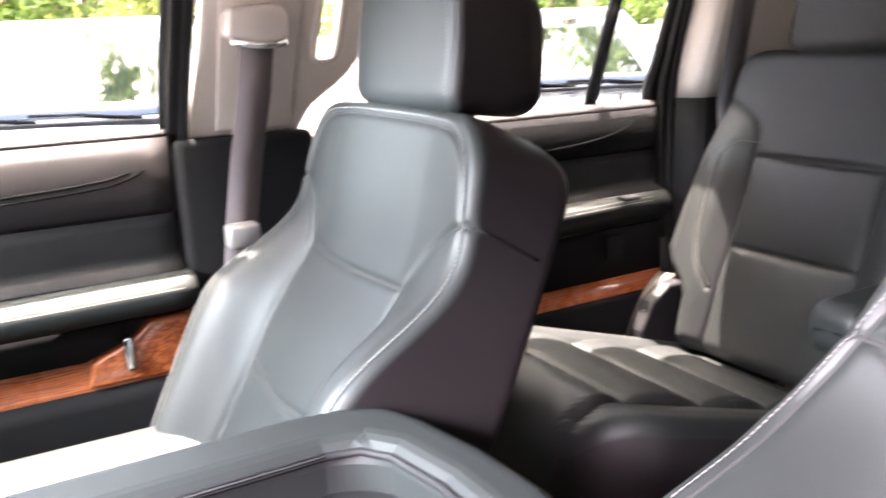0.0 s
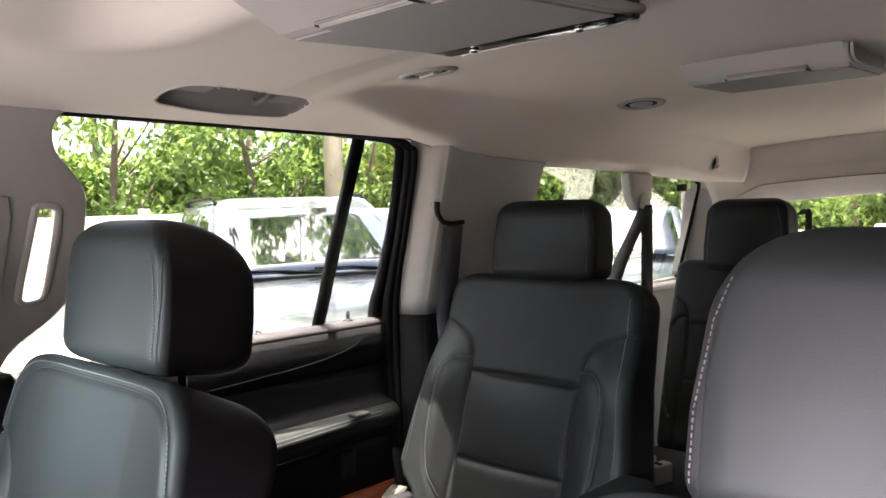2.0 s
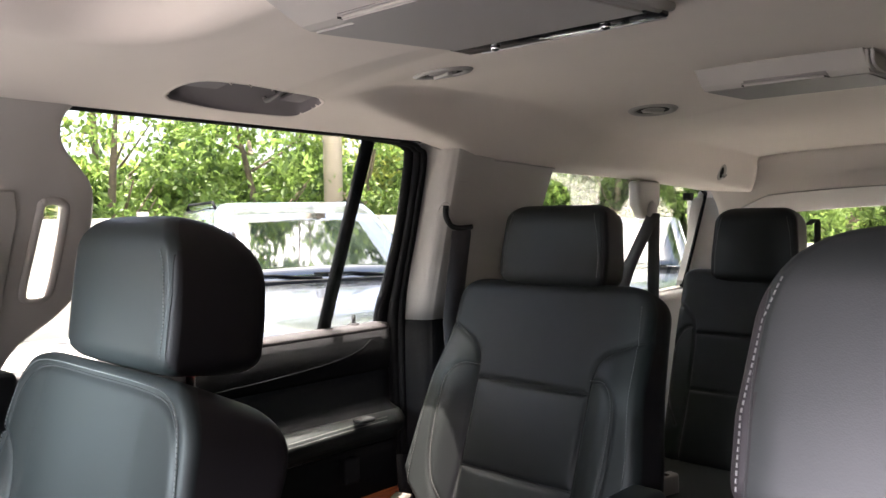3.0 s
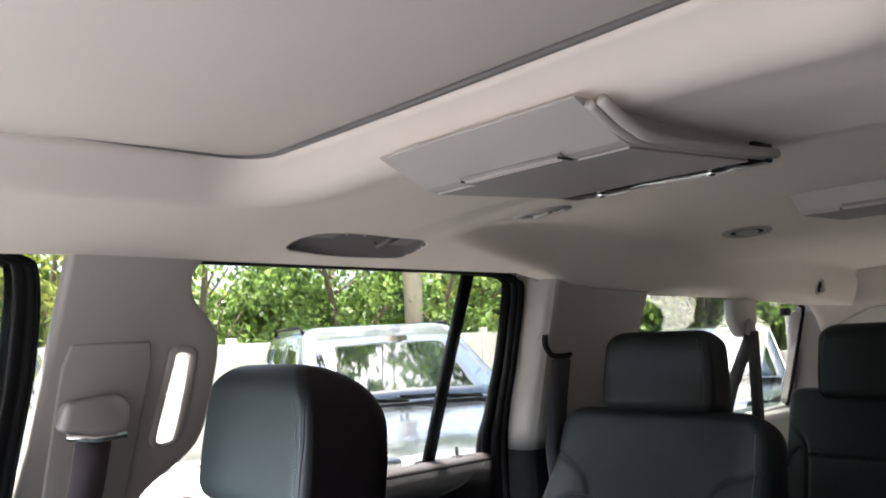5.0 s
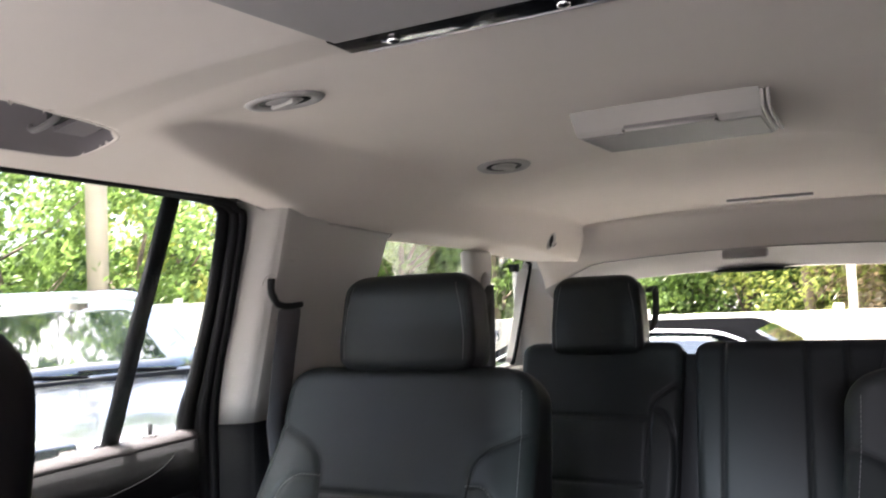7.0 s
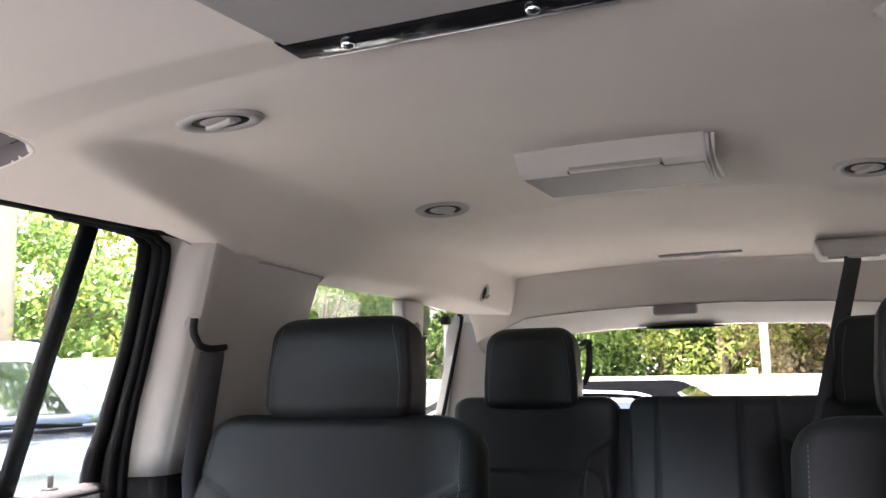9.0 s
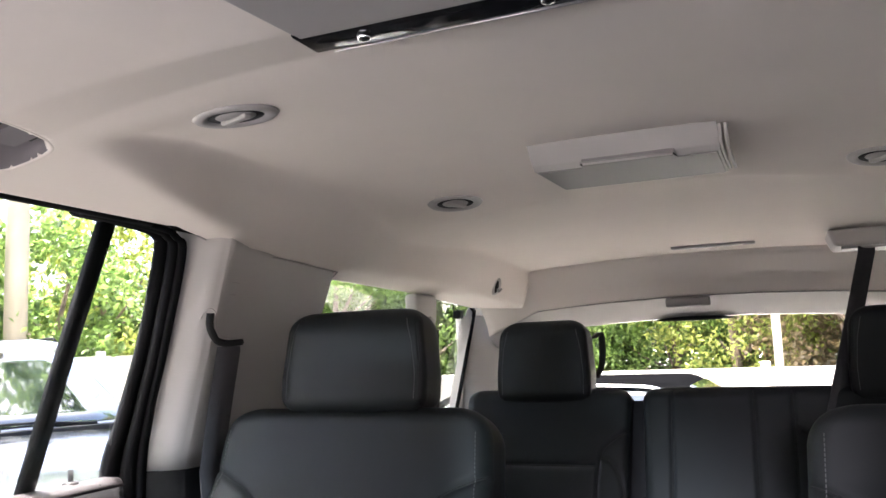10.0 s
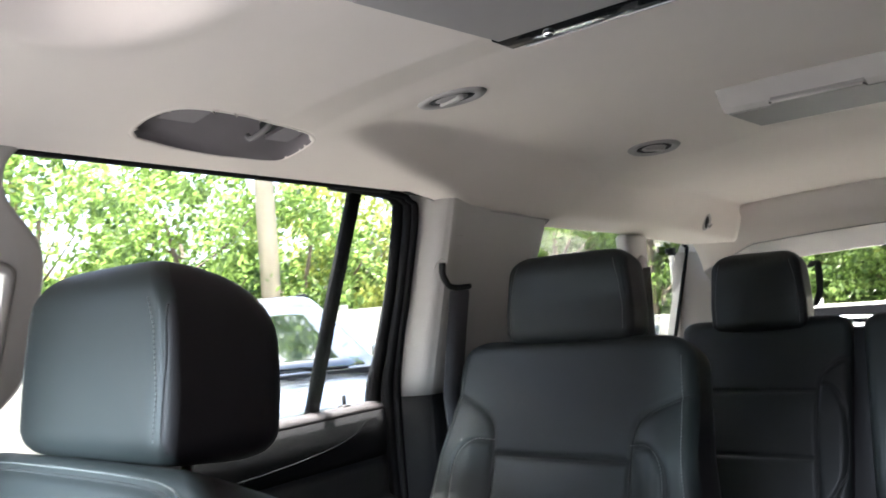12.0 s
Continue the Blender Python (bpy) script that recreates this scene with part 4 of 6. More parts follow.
        part("handle_cup", box_bm(min(sx * 0.758, sx * 0.78), max(sx * 0.758, sx * 0.78), 1.985, 2.025, 0.985, 1.04, 0.006), BLACK, root)


for sx in (-1, 1):
    door(sx, 0.12, 1.148, True)
    door(sx, 1.376, 2.165, False)

# ---- things on the ceiling ----
def sunroof_shade():
    root = thing("sunroof_shade", "closed beige sunroof shade in a rounded frame overhead", "sunroof")
    w, y0, y1 = SUNROOF
    part("shade", box_bm(-w - 0.05, w + 0.05, y0 - 0.05, y1 + 0.05, 1.7895, 1.798, 0.002), HEADLINER, root)
    pts = []
    for cx, cy, a0 in ((w - 0.05, y1 - 0.05, 0), (-w + 0.05, y1 - 0.05, 90), (-w + 0.05, y0 + 0.05, 180), (w - 0.05, y0 + 0.05, 270)):
        for k in range(9):
            a = radians(a0 + k * 11.25)
            pts.append((cx + 0.050 * math.cos(a), cy + 0.050 * math.sin(a), 0))
    pts = [(x, y, ceiling_z(x, y) + 0.004) for x, y, _ in pts]
    dense = []
    for a, b in zip(pts, pts[1:] + pts[:1]):
        for t in np.linspace(0, 1, 6)[:-1]:
            x, y = a[0] + (b[0] - a[0]) * t, a[1] + (b[1] - a[1]) * t
            dense.append((x, y, ceiling_z(x, y) + 0.001))
    # A dark tube stands in for the shadow round the sunroof panel.
    loop_tube("shadow_gap", dense, 0.0036, GRIP_GREY, root)


sunroof_shade()


def vent(x, y):
    z = ceiling_z(x, y)
    dx = (ceiling_z(x + 0.03, y) - ceiling_z(x - 0.03, y)) / 0.06
    dy = (ceiling_z(x, y + 0.03) - ceiling_z(x, y - 0.03)) / 0.06
    root = thing("ceiling_vent", "round beige ceiling air vent with a turned vane", "air vent", (x, y, z), "ceiling air vents")
    root.matrix_basis = Matrix.Translation((x, y, z)) @ Vector((dx, dy, -1)).to_track_quat("Z", "Y").to_matrix().to_4x4()
    sc = (1.0, 0.82)
    part("ring", revolve_bm([(0.036, -0.006), (0.054, -0.002), (0.056, 0.001), (0.052, 0.0045), (0.044, 0.0048), (0.037, 0.003), (0.034, -0.004)], 40, sc), TRIM_GREY, root)
    part("bowl", revolve_bm([(0.037, 0.002), (0.034, -0.002), (0.001, -0.004)], 32, sc), RECESS_SHADE, root, "dark inside")
    part("ball", revolve_bm([(0.029, -0.003), (0.0285, 0.001), (0.024, 0.003), (0.014, 0.0045), (0.001, 0.005)], 28, sc), TRIM_GREY, root)
    part("vane", box_bm(-0.024, 0.024, -0.0055, 0.0055, 0.002, 0.0085, 0.0025), TRIM, root)


for vx, vy in ((-0.358, 1.865), (-0.358, 2.530), (0.358, 1.865), (0.358, 2.530)):
    vent(vx, vy)


def screen_unit(name, y0, ym, y1, w, ztop, zlow, zback, label, slot, latch, lid_mat):
    root = thing(name, label, "overhead screen")
    top_ = ztop + 0.002
    slope = (zlow - ztop) / (ym - y0)
    prof = [(y0, ztop), (ym - 0.010, ztop + slope * (ym - 0.010 - y0) - 0.002), (ym, zlow), (y1, zback), (y1, top_), (y0, top_)]
    soften(part("housing", prism_bm(prof, "x", -w, w), TRIM, root, smooth=False), 0.005, 3)
    # lower lid: its front steps forward behind the latch line
    lid = prism_bm([(-w * 0.97, ym + 0.006), (latch[0] - 0.004, ym + 0.006), (latch[0], ym - 0.012), (latch[1], ym - 0.012), (latch[1] + 0.004, ym + 0.006), (w * 0.97, ym + 0.006), (w * 0.97, y1 - 0.004), (-w * 0.97, y1 - 0.004)], "z", 0.0, 0.012)
    tilt = math.degrees(math.atan2(zback - zlow, y1 - ym))
    soften(part("lid", moved(lid, Matrix.Translation((0, ym, zlow - 0.0022)) @ pose(0, 0, 0, tilt) @ Matrix.Translation((0, -ym, 0))), lid_mat, root, "flat grey screen lid", smooth=False), 0.0012)
    part("latch_lip", tube_bm([(latch[0] + 0.002, ym - 0.0125, zlow + 0.0005), (latch[1] - 0.002, ym - 0.0125, zlow + 0.0005)], 0.0021, 8), TRIM, root, "pale latch lip")
    # Grey tube drawn for the shade of the gap before the lip.
    part("latch_gap", tube_bm([(latch[0] - 0.002, ym - 0.0155, zlow + 0.0025), (latch[1] + 0.002, ym - 0.0155, zlow + 0.0025)], 0.0013, 6), HOLLOW_GREY, root, "dark gap")
    for x in latch:
        part("latch_notch", tube_bm([(x, ym - 0.017, zlow - 0.0005), (x + 0.002, ym + 0.003, zlow - 0.0008)], 0.0012, 6), RECESS_SHADE, root)
    if slot:
        part("slot", box_bm(-w * 1.02, w * 1.04, y1 - 0.010, y1 + 0.030, zback - 0.002, zback + 0.04, 0.003), GLOSS, root, "gloss black slot")
        part("slot_edge", tube_bm([(-w * 0.9, y1 + 0.033, zback - 0.001), (w * 1.0, y1 + 0.033, zback - 0.001)], 0.0012, 6), SATIN, root)
        for x in (-w * 0.6, w * 0.55):
            part("catch", revolve_bm([(0.001, 0.003), (0.005, 0.002), (0.006, -0.002)], 12), CHROME, root).matrix_local = pose(x, y1 + 0.012, zback - 0.004, 180)
    for dx, r in ((0.004, 0.0042), (0.017, 0.0052)) if slot else ((0.003, 0.0028), (0.011, 0.0028)):
        part("side_rail", tube_bm(curve([(w + dx, y0 + 0.012, ztop - 0.004), (w + dx, ym - 0.02, zlow + 0.010), (w + dx, ym + 0.03, zlow + 0.004), (w + dx, y1 + (0.010 if slot else -0.012), zback + 0.003)], 6), r, 8), TRIM, root, "pale side rail")


# The greyer lids hold the shade of their downward faces in their colour.
screen_unit("front_screen", 1.357, 1.425, 1.640, 0.127, 1.752, 1.722, 1.733, "closed beige overhead screen unit with a gloss black slot", True, (-0.062, 0.064), TRIM_GREY)
screen_unit("rear_screen", 2.268, 2.309, 2.488, 0.136, 1.787, 1.752, 1.755, "closed beige overhead screen unit of the rear row", False, (-0.060, 0.074), LID_SHADE)


def grab_handle(sx):
    root = thing("grab_handle", "folded beige grab handle in an arched hollow of the headliner", "grab handle")
    P = [p[:2] for p in curve(HANDLE + HANDLE[:1], 6)[:-1]]
    n = len(P)
    cx, cy = np.mean([p[0] for p in P]), np.mean([p[1] for p in P])
    rings = []

    def sunk(x, y):
        return 0.040 * min(1.0, max(0.0, (x + 0.606) / 0.110)) ** 0.8 * smooth_step(1.790, 1.735, y)
    for s, k, lip in ((1.06, 0, 0.0010), (1.03, 0, -0.0006), (1.0, 0, -0.0008), (0.992, 0.15, 0.0), (0.975, 0.7, 0.0), (0.955, 1.0, 0.0), (0.75, 1.0, 0.0), (0.5, 1.0, 0.0), (0.25, 1.0, 0.0)):
        ring = []
        for x, y in P:
            qx, qy = cx + (x - cx) * s, cy + (y - cy) * s
            ring.append((-sx * qx, qy, ceiling_z(qx, qy) + lip + k * sunk(qx, qy)))
        rings.append(ring)
    verts = [v for r in rings for v in r] + [(-sx * cx, cy, ceiling_z(cx, cy) + sunk(cx, cy))]
    faces = [(j * n + i, j * n + (i + 1) % n, (j + 1) * n + (i + 1) % n, (j + 1) * n + i) for j in range(len(rings) - 1) for i in range(n)]
    base = (len(rings) - 1) * n
    faces += [(base + i, base + (i + 1) % n, len(verts) - 1) for i in range(n)]
    raw("rim", [v for r in rings[:4] for v in r], faces[:3 * n], HEADLINER, root)
    raw("hollow", verts[3 * n:], [tuple(i - 3 * n for i in q) for q in faces[3 * n:]], HOLLOW_SHADE, root, "shaded hollow with the folded grip")
    # the folded grip closes the outer side; hinge plates and the hook lie towards the middle
    def plate(name, x0, x1, y0, y1, lift, mat):
        z = [ceiling_z(x, (y0 + y1) / 2) + lift for x in (x0, x1)]
        bm = box_bm(0, 1, y0, y1, 0, 0.020)
        for v in bm.verts:
            k = v.co.x
            v.co.x, v.co.z = sx * (x0 + (x1 - x0) * k), v.co.z + z[0] + (z[1] - z[0]) * k
        bmesh.ops.recalc_face_normals(bm, faces=bm.faces)
        part(name, bm, mat, root, smooth=False)
    plate("hinge_plate", 0.494, 0.540, 1.522, 1.574, 0.007, HOLLOW_SHADE)
    plate("hook_plate", 0.506, 0.556, 1.698, 1.738, 0.004, HOLLOW_SHADE)
    # Black boxes put in for the shade in the hinge gaps.
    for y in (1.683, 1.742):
        plate("hinge_gap", 0.510, 0.548, y, y + 0.010, 0.009, RECESS_SHADE)
    hook = [(x, ceiling_z(x, 1.668) + d) for x, d in ((0.506, 0.012), (0.514, 0.004), (0.540, 0.001), (0.552, 0.003), (0.556, 0.009))]
    part("coat_hook", tube_bm(curve([(sx * x, 1.668, z) for x, z in hook], 4), 0.0038, 8), GRIP_GREY, root, "folded coat hook")


grab_handle(-1)
grab_handle(1)


def coat_hook(sx):
    x, y, z = sx * 0.556, 3.30, 1.660
    root = thing("coat_hook", "small beige oval coat hook on the headliner", "coat hook", (x, y, z))
    face = pose(-sx * 0.006, -0.006, -0.004, 0, -sx * 118, sx * 40)
    part("plate", moved(revolve_bm([(0.001, 0.004), (0.014, 0.004), (0.022, 0.003), (0.028, -0.002), (0.028, -0.01)], 24), face @ Matrix.Diagonal((1, 0.62, 1, 1)) @ pose(0, 0, 0, 0, 0, 0)), TRIM, root)
    part("hook", tube_bm([(0, 0, 0.022), (-sx * 0.004, -0.002, -0.006), (-sx * 0.014, -0.004, -0.020), (-sx * 0.022, -0.006, -0.012)], 0.0034, 8), TRIM_GREY, root)
    # A black disc on the plate takes the place of a shaded hollow.
    part("hollow", moved(revolve_bm([(0.001, 0.0055), (0.013, 0.005), (0.015, 0.003)], 16), face @ Matrix.Diagonal((1.3, 0.42, 1, 1))), RECESS_SHADE, root)


for sx in (-1, 1):
    coat_hook(sx)

dome = thing("dome_light", "slim beige dome light strip at the rear of the headliner", "dome light", (0.035, 3.345, 1.729))
part("lens", box_bm(-0.105, 0.105, -0.016, 0.016, -0.004, 0.004, 0.0035), HOLLOW_GREY, dome)
for k in (-0.06, 0.0, 0.06):
    part("lens_dot", box_bm(k - 0.014, k + 0.014, -0.006, 0.006, -0.0052, 0.0, 0.002), CHROME, dome)

retractor = thing("ceiling_belt", "dark seat belt hanging from a beige ceiling retractor", "seat belt", (0.385, 3.27, 1.700))
soften(part("retractor_cover", prism_bm([(-0.085, 0.03), (-0.070, -0.012), (0.080, -0.016), (0.11, 0.03)], "y", -0.06, 0.10), TRIM, retractor, smooth=False), 0.01)
part("belt_slot", box_bm(-0.055, 0.055, -0.050, -0.015, -0.018, -0.008, 0.003), TRIM_GREY, retractor)
part("strap", ribbon_bm([(0.0, -0.032, 0.0), (-0.005, -0.05, -0.03), (-0.055, -0.14, -0.20), (-0.10, -0.20, -0.36), (-0.13, -0.235, -0.46)], (1, 0.6, 0), 0.042), BELT, retractor)


# ---- seats ----
def seat_bulge(inner, outer, amount, z0, z1, lumbar=0.0):
    def f(X, Z, w):
        t = np.clip((np.abs(X) - inner) / (outer - inner), 0, 1)
        t = t * t * (3 - 2 * t)
        s = np.clip((z1 - Z) / (z1 - z0), 0, 1)
        s = s * s * (3 - 2 * s)
        return -amount * t * s - lumbar * np.exp(-((Z - 0.20) / 0.15) ** 2) * (1 - t)
    return f


def flat_pose(y_back, z_top):
    """Turns a pad so that its front looks up and its height runs forward."""
    return Matrix(((-1, 0, 0, 0), (0, 0, -1, y_back), (0, -1, 0, z_top), (0, 0, 0, 1)))


def back_panels(side, zi_top, zi_mid, zs):
    line = sorted((z, x) for x, z in side)

    def f(X, Z, zone):
        if zone in ("side", "back", "bottom"):
            return "back_shell"
        if zone == "top":
            return "upper_panel"
        edge = float(np.interp(Z, [q[0] for q in line], [q[1] for q in line]))
        if abs(X) > edge and Z < zs:
            return "bolster.l" if X < 0 else "bolster.r"
        if Z < zi_mid:
            return "lower_insert"
        if Z < zi_top:
            return "center_insert"
        return "upper_panel"
    return f


def headrest(root, H, w, T, m, corner, rt, name="headrest", back=None, inset=0.016):
    pad = Pad(H, [(0, w * 0.99), (H * 0.35, w), (H, w * 0.91)], T, 0.012, 0.045, rt, 0.028, corner, rt_back=back, bulge=lambda X, Z, ww: -0.012 * (1 - (X / w) ** 2), nm=30, nz=24, corner_bot=0.03,
              seams=[[(s * (w - 0.012), 0.012), (s * (w - 0.010), H * 0.5), (s * (w - 0.016), H - 0.03)] for s in (-1, 1)], depth=0.0026, press=0.004)
    pad.make(root, m, lambda X, Z, zone: name if zone in ("front", "top") and abs(X) < w - 0.012 else "headrest_side", {"headrest_side": LEATHER_PIPE}, {})
    pad.seam_lines(root, m, pad.seams, 0.001, "headrest_seam")
    pad.stitches(root, m, [[(s * (w * 0.99 - inset), 0.022), (s * (w - inset), H * 0.35), (s * (w * 0.95 - inset), H * 0.65), (s * (w * 0.93 - inset - 0.008), H - corner * 0.55)] for s in (-1, 1)], pitch=0.0044, dash=0.0028, r=0.0006, lift=0.0005, name="headrest_stitching")


def front_seat(place, flare=0.0):
    root = thing("front_chair", "black leather front seat with grey stitching and a headrest", "car seat", place, "front seats")
    m = pose(0, -0.092, 0.83, -26)
    side = curve([(0.250, 0.490), (0.215, 0.486), (0.172, 0.452), (0.138, 0.402)], 6) + [(0.132, 0.22), (0.145, 0.01)]
    top = [(-0.138, 0.400), (0.0, 0.394), (0.138, 0.400)]
    mid = [(-0.132, 0.222), (0.0, 0.210), (0.132, 0.222)]
    crest = curve([(0.228, 0.0), (0.234, 0.15), (0.234, 0.30), (0.227, 0.42), (0.217, 0.50), (0.204, 0.545), (0.180, 0.573), (0.150, 0.584), (0.10, 0.587), (0.0, 0.587)], 5)
    # flare widens the lower bolster; the driver's is set to fit the camera's view
    crest = [(x + flare * (0.1 + 0.9 * smooth_step(0.57, 0.42, z)) if x > 0.2 else x, z) for x, z in crest]
    crest = crest + [(-x, z) for x, z in crest[-2::-1]]

    def swell(X, Z, w):
        t = np.clip((np.abs(X) - 0.125) / 0.085, 0, 1)
        t = t * t * (3 - 2 * t)
        s = np.clip((0.475 - Z) / 0.20, 0, 1)
        hollow = 0.028 * np.exp(-((Z - 0.42) / 0.11) ** 2) + 0.006 * (1 - (X / 0.13) ** 2) * (np.abs(X) < 0.13) * -1.0
        return hollow - 0.066 * t * s * s * (3 - 2 * s)
    pad = Pad(0.606, [(z, w + flare * smooth_step(0.57, 0.42, z)) for z, w in ((0, 0.248), (0.12, 0.252), (0.20, 0.2525), (0.30, 0.253), (0.36, 0.249), (0.42, 0.245), (0.46, 0.2405), (0.50, 0.236), (0.606, 0.222))], 0.148, 0.016, 0.024, 0.022, 0.03, 0.066,
              [side, top, mid, crest] + mirror_lines([side]), swell, depth=0.0055, press=0.0052, nm=150, nz=160, rt_back=0.035)
    pad.make(root, m, back_panels(side, 0.400, 0.222, 0.488), {"back_shell": LEATHER_PIPE})
    pad.seam_lines(root, m, pad.seams)
    rim = [(x + (0.0065 if x > 0 else -0.0065) * (1 if abs(x) > 0.15 else abs(x) / 0.15), z + (0.006 if z > 0.54 else 0)) for x, z in crest]
    pad.stitches(root, m, [rim], pitch=0.0052, dash=0.0036, r=0.0005 if flare else 0.0008)
    # seam that runs round the side of the bolster
    for s in (-1, 1):
        part("side_seam", tube_bm([m @ Vector((s * 0.2385, d, 0.492 - 0.10 * (d - 0.02))) for d in np.linspace(0.035, 0.115, 8)], 0.0016, 6), RUBBER, root)
    headrest(root, 0.186, 0.139, 0.142, pose(-0.018, 0.194, 1.362, -7), 0.066, 0.042, back=0.085, inset=0.005 if flare else 0.016)
    for s in (-0.078, 0.042):
        part("headrest_post", tube_bm([(s, 0.265, 1.33), (s, 0.268, 1.40)], 0.006, 10), CHROME, root)
    cush = Pad(0.52, [(0, 0.25), (0.52, 0.26)], 0.15, 0.035, 0.03, 0.07, 0.03, 0.06, [[(-0.14, 0.0), (-0.15, 0.5)], [(0.14, 0.0), (0.15, 0.5)], [(-0.15, 0.22), (0.15, 0.22)]], seat_bulge(0.12, 0.19, 0.02, 0.6, 0.7), nm=50, nz=40)
    cush.make(root, flat_pose(0.06, 0.905), lambda X, Z, zone: "cushion", {})
    part("seat_base", box_bm(-0.22, 0.22, -0.40, 0.10, 0.46, 0.78, 0.03), BLACK, root)
    return root


FRONT_Y = 1.165
seat = front_seat((-0.424, FRONT_Y, 0))
driver_seat = front_seat((0, 0, 0), 0.034)
driver_seat.matrix_basis = pose(0.447, 0.990, 0.038, -10)
for ob in driver_seat.children:
    if ob.name.startswith("headrest"):   # this headrest is moved forward and turned to fit the camera's view
        ob.matrix_basis = pose(0.006, 0.215, 1.454, 0, 0, 10) @ Matrix.Translation((0.018, -0.26, -1.45))


def second_seat(place):
    root = thing("captain_chair", "black leather second row captain's seat with grey stitching", "car seat", place, "second row seats")
    m = pose(0, 0, 0.82, -18)
    side = curve([(0.245, 0.515), (0.205, 0.498), (0.165, 0.478), (0.142, 0.450), (0.136, 0.40)], 6) + [(0.134, 0.22), (0.140, 0.01)]
    top = [(-0.136, 0.402), (0.136, 0.402)]
    mid = [(-0.134, 0.222), (0.134, 0.222)]
    wing = curve([(0.140, 0.425), (0.178, 0.422), (0.204, 0.390), (0.210, 0.33), (0.206, 0.24), (0.190, 0.18), (0.155, 0.13)], 6)
    wide = seat_bulge(0.125, 0.19, 0.026, 0.38, 0.52, 0.004)

    def puffed(X, Z, w):
        across = np.clip(1 - (X / 0.134) ** 2, 0, 1)
        low, high = np.clip(1 - ((Z - 0.10) / 0.115) ** 2, 0, 1), np.clip(1 - ((Z - 0.312) / 0.088) ** 2, 0, 1)
        return wide(X, Z, w) - 0.013 * np.sqrt(across * high) - 0.010 * np.sqrt(across * low) - 0.004 * np.exp(-((np.abs(X) - 0.19) / 0.03) ** 2) * np.exp(-((Z - 0.30) / 0.10) ** 2)
    pad = Pad(0.617, [(0, 0.205), (0.10, 0.212), (0.135, 0.232), (0.16, 0.262), (0.19, 0.279), (0.30, 0.266), (0.42, 0.248), (0.52, 0.241), (0.617, 0.236)], 0.115, 0.026, 0.045, 0.028, 0.03, 0.055,
              [side, top, mid, wing] + mirror_lines([side, wing]), puffed, depth=0.006, press=0.006, nm=160, nz=180)
    pad.make(root, m, back_panels(side, 0.402, 0.222, 0.505), {"back_shell": LEATHER_PIPE})
    pad.seam_lines(root, m, pad.seams)
    edge = [(0.218, 0.575), (0.222, 0.50), (0.230, 0.42), (0.246, 0.30), (0.252, 0.10)]
    inner = [(x - 0.005, z + 0.003) for x, z in wing]
    pad.stitches(root, m, [edge, inner] + mirror_lines([inner, edge]))
    headrest(root, 0.168, 0.132, 0.100, pose(0, 0.187, 1.393, -8), 0.034, 0.040)
    for s in (-0.06, 0.06):
        part("headrest_post", tube_bm([(s, 0.24, 1.36), (s, 0.242, 1.42)], 0.006, 10), CHROME, root)
    cush = Pad(0.615, [(0, 0.242), (0.30, 0.250), (0.615, 0.258)], 0.20, 0.024, 0.03, 0.070, 0.03, 0.10, [[(-0.15, 0.0), (-0.16, 0.53)], [(0.165, 0.0), (0.17, 0.53)], [(-0.15, 0.20), (0.165, 0.20)], [(-0.15, 0.36), (0.165, 0.36)], [(-0.16, 0.52), (0.17, 0.52)]],
               lambda X, Z, w: -0.014 * np.abs(np.sin(math.pi * (Z - 0.04) / 0.16)) * (np.abs(X) < 0.16) - 0.010 * np.clip((np.abs(X) - 0.16) / 0.05, 0, 1), nm=90, nz=90)
    tilt = pose(0, 0.03, 0.800, -17) @ flat_pose(0, 0)
    cush.make(root, tilt, lambda X, Z, zone: "cushion" if zone in ("front", "top") else "cushion_side", {"cushion_side": LEATHER_PIPE})
    cush.stitches(root, tilt, [[(0.206, 0.02), (0.210, 0.53)]])
    part("seat_base", box_bm(-0.22, 0.22, -0.38, 0.10, 0.46, 0.70, 0.03), BLACK, root)
    # padded armrest on the inner side
    arm = Pad(0.30, [(0, 0.035), (0.30, 0.034)], 0.075, 0.016, 0.012, 0.026, 0.02, 0.010, [], None, 0.003, 0.004, 16, 24)
    arm.make(root, Matrix.Translation((0.302, 0, 0)) @ flat_pose(0.06, 1.085), lambda X, Z, zone: "armrest", {})
    # recliner shield on the outer side
    shield = prism_bm([(-0.095, 0.79), (-0.085, 0.86), (-0.055, 0.915), (-0.010, 0.945), (0.035, 0.945), (0.07, 0.90), (0.07, 0.79)], "x", -0.255, -0.215)
    soften(part("recliner_shield", shield, BLACK, root, "black plastic recliner cover", smooth=False), 0.008)
    arch = curve([(-0.262, 0.030, 0.950), (-0.266, 0.004, 0.930), (-0.268, -0.030, 0.880), (-0.268, -0.055, 0.825), (-0.266, -0.062, 0.780)], 5)
    part("hinge_arch", ribbon_bm(arch, (1, 0.25, 0), 0.040, 0.004), BROWN_PLASTIC, root, "brown grey plastic hinge cover")
    part("bolt", moved(revolve_bm([(0.001, 0.004), (0.008, 0.003), (0.010, 0)], 12), pose(-0.232, -0.062, 0.89, 90, 0, 0)), SATIN, root)
    return root


SECOND_Y = 2.074
seat2 = second_seat((-0.447, SECOND_Y, 0))
copy_thing(seat2, pose(0.452, SECOND_Y, 0))
buckle = thing("belt_buckle", "black belt buckle with a red button beside the seat", "belt buckle", (-0.185, 1.83, 0.88))
part("housing", box_bm(-0.016, 0.016, -0.02, 0.03, -0.06, 0.018, 0.005), BLACK, buckle)
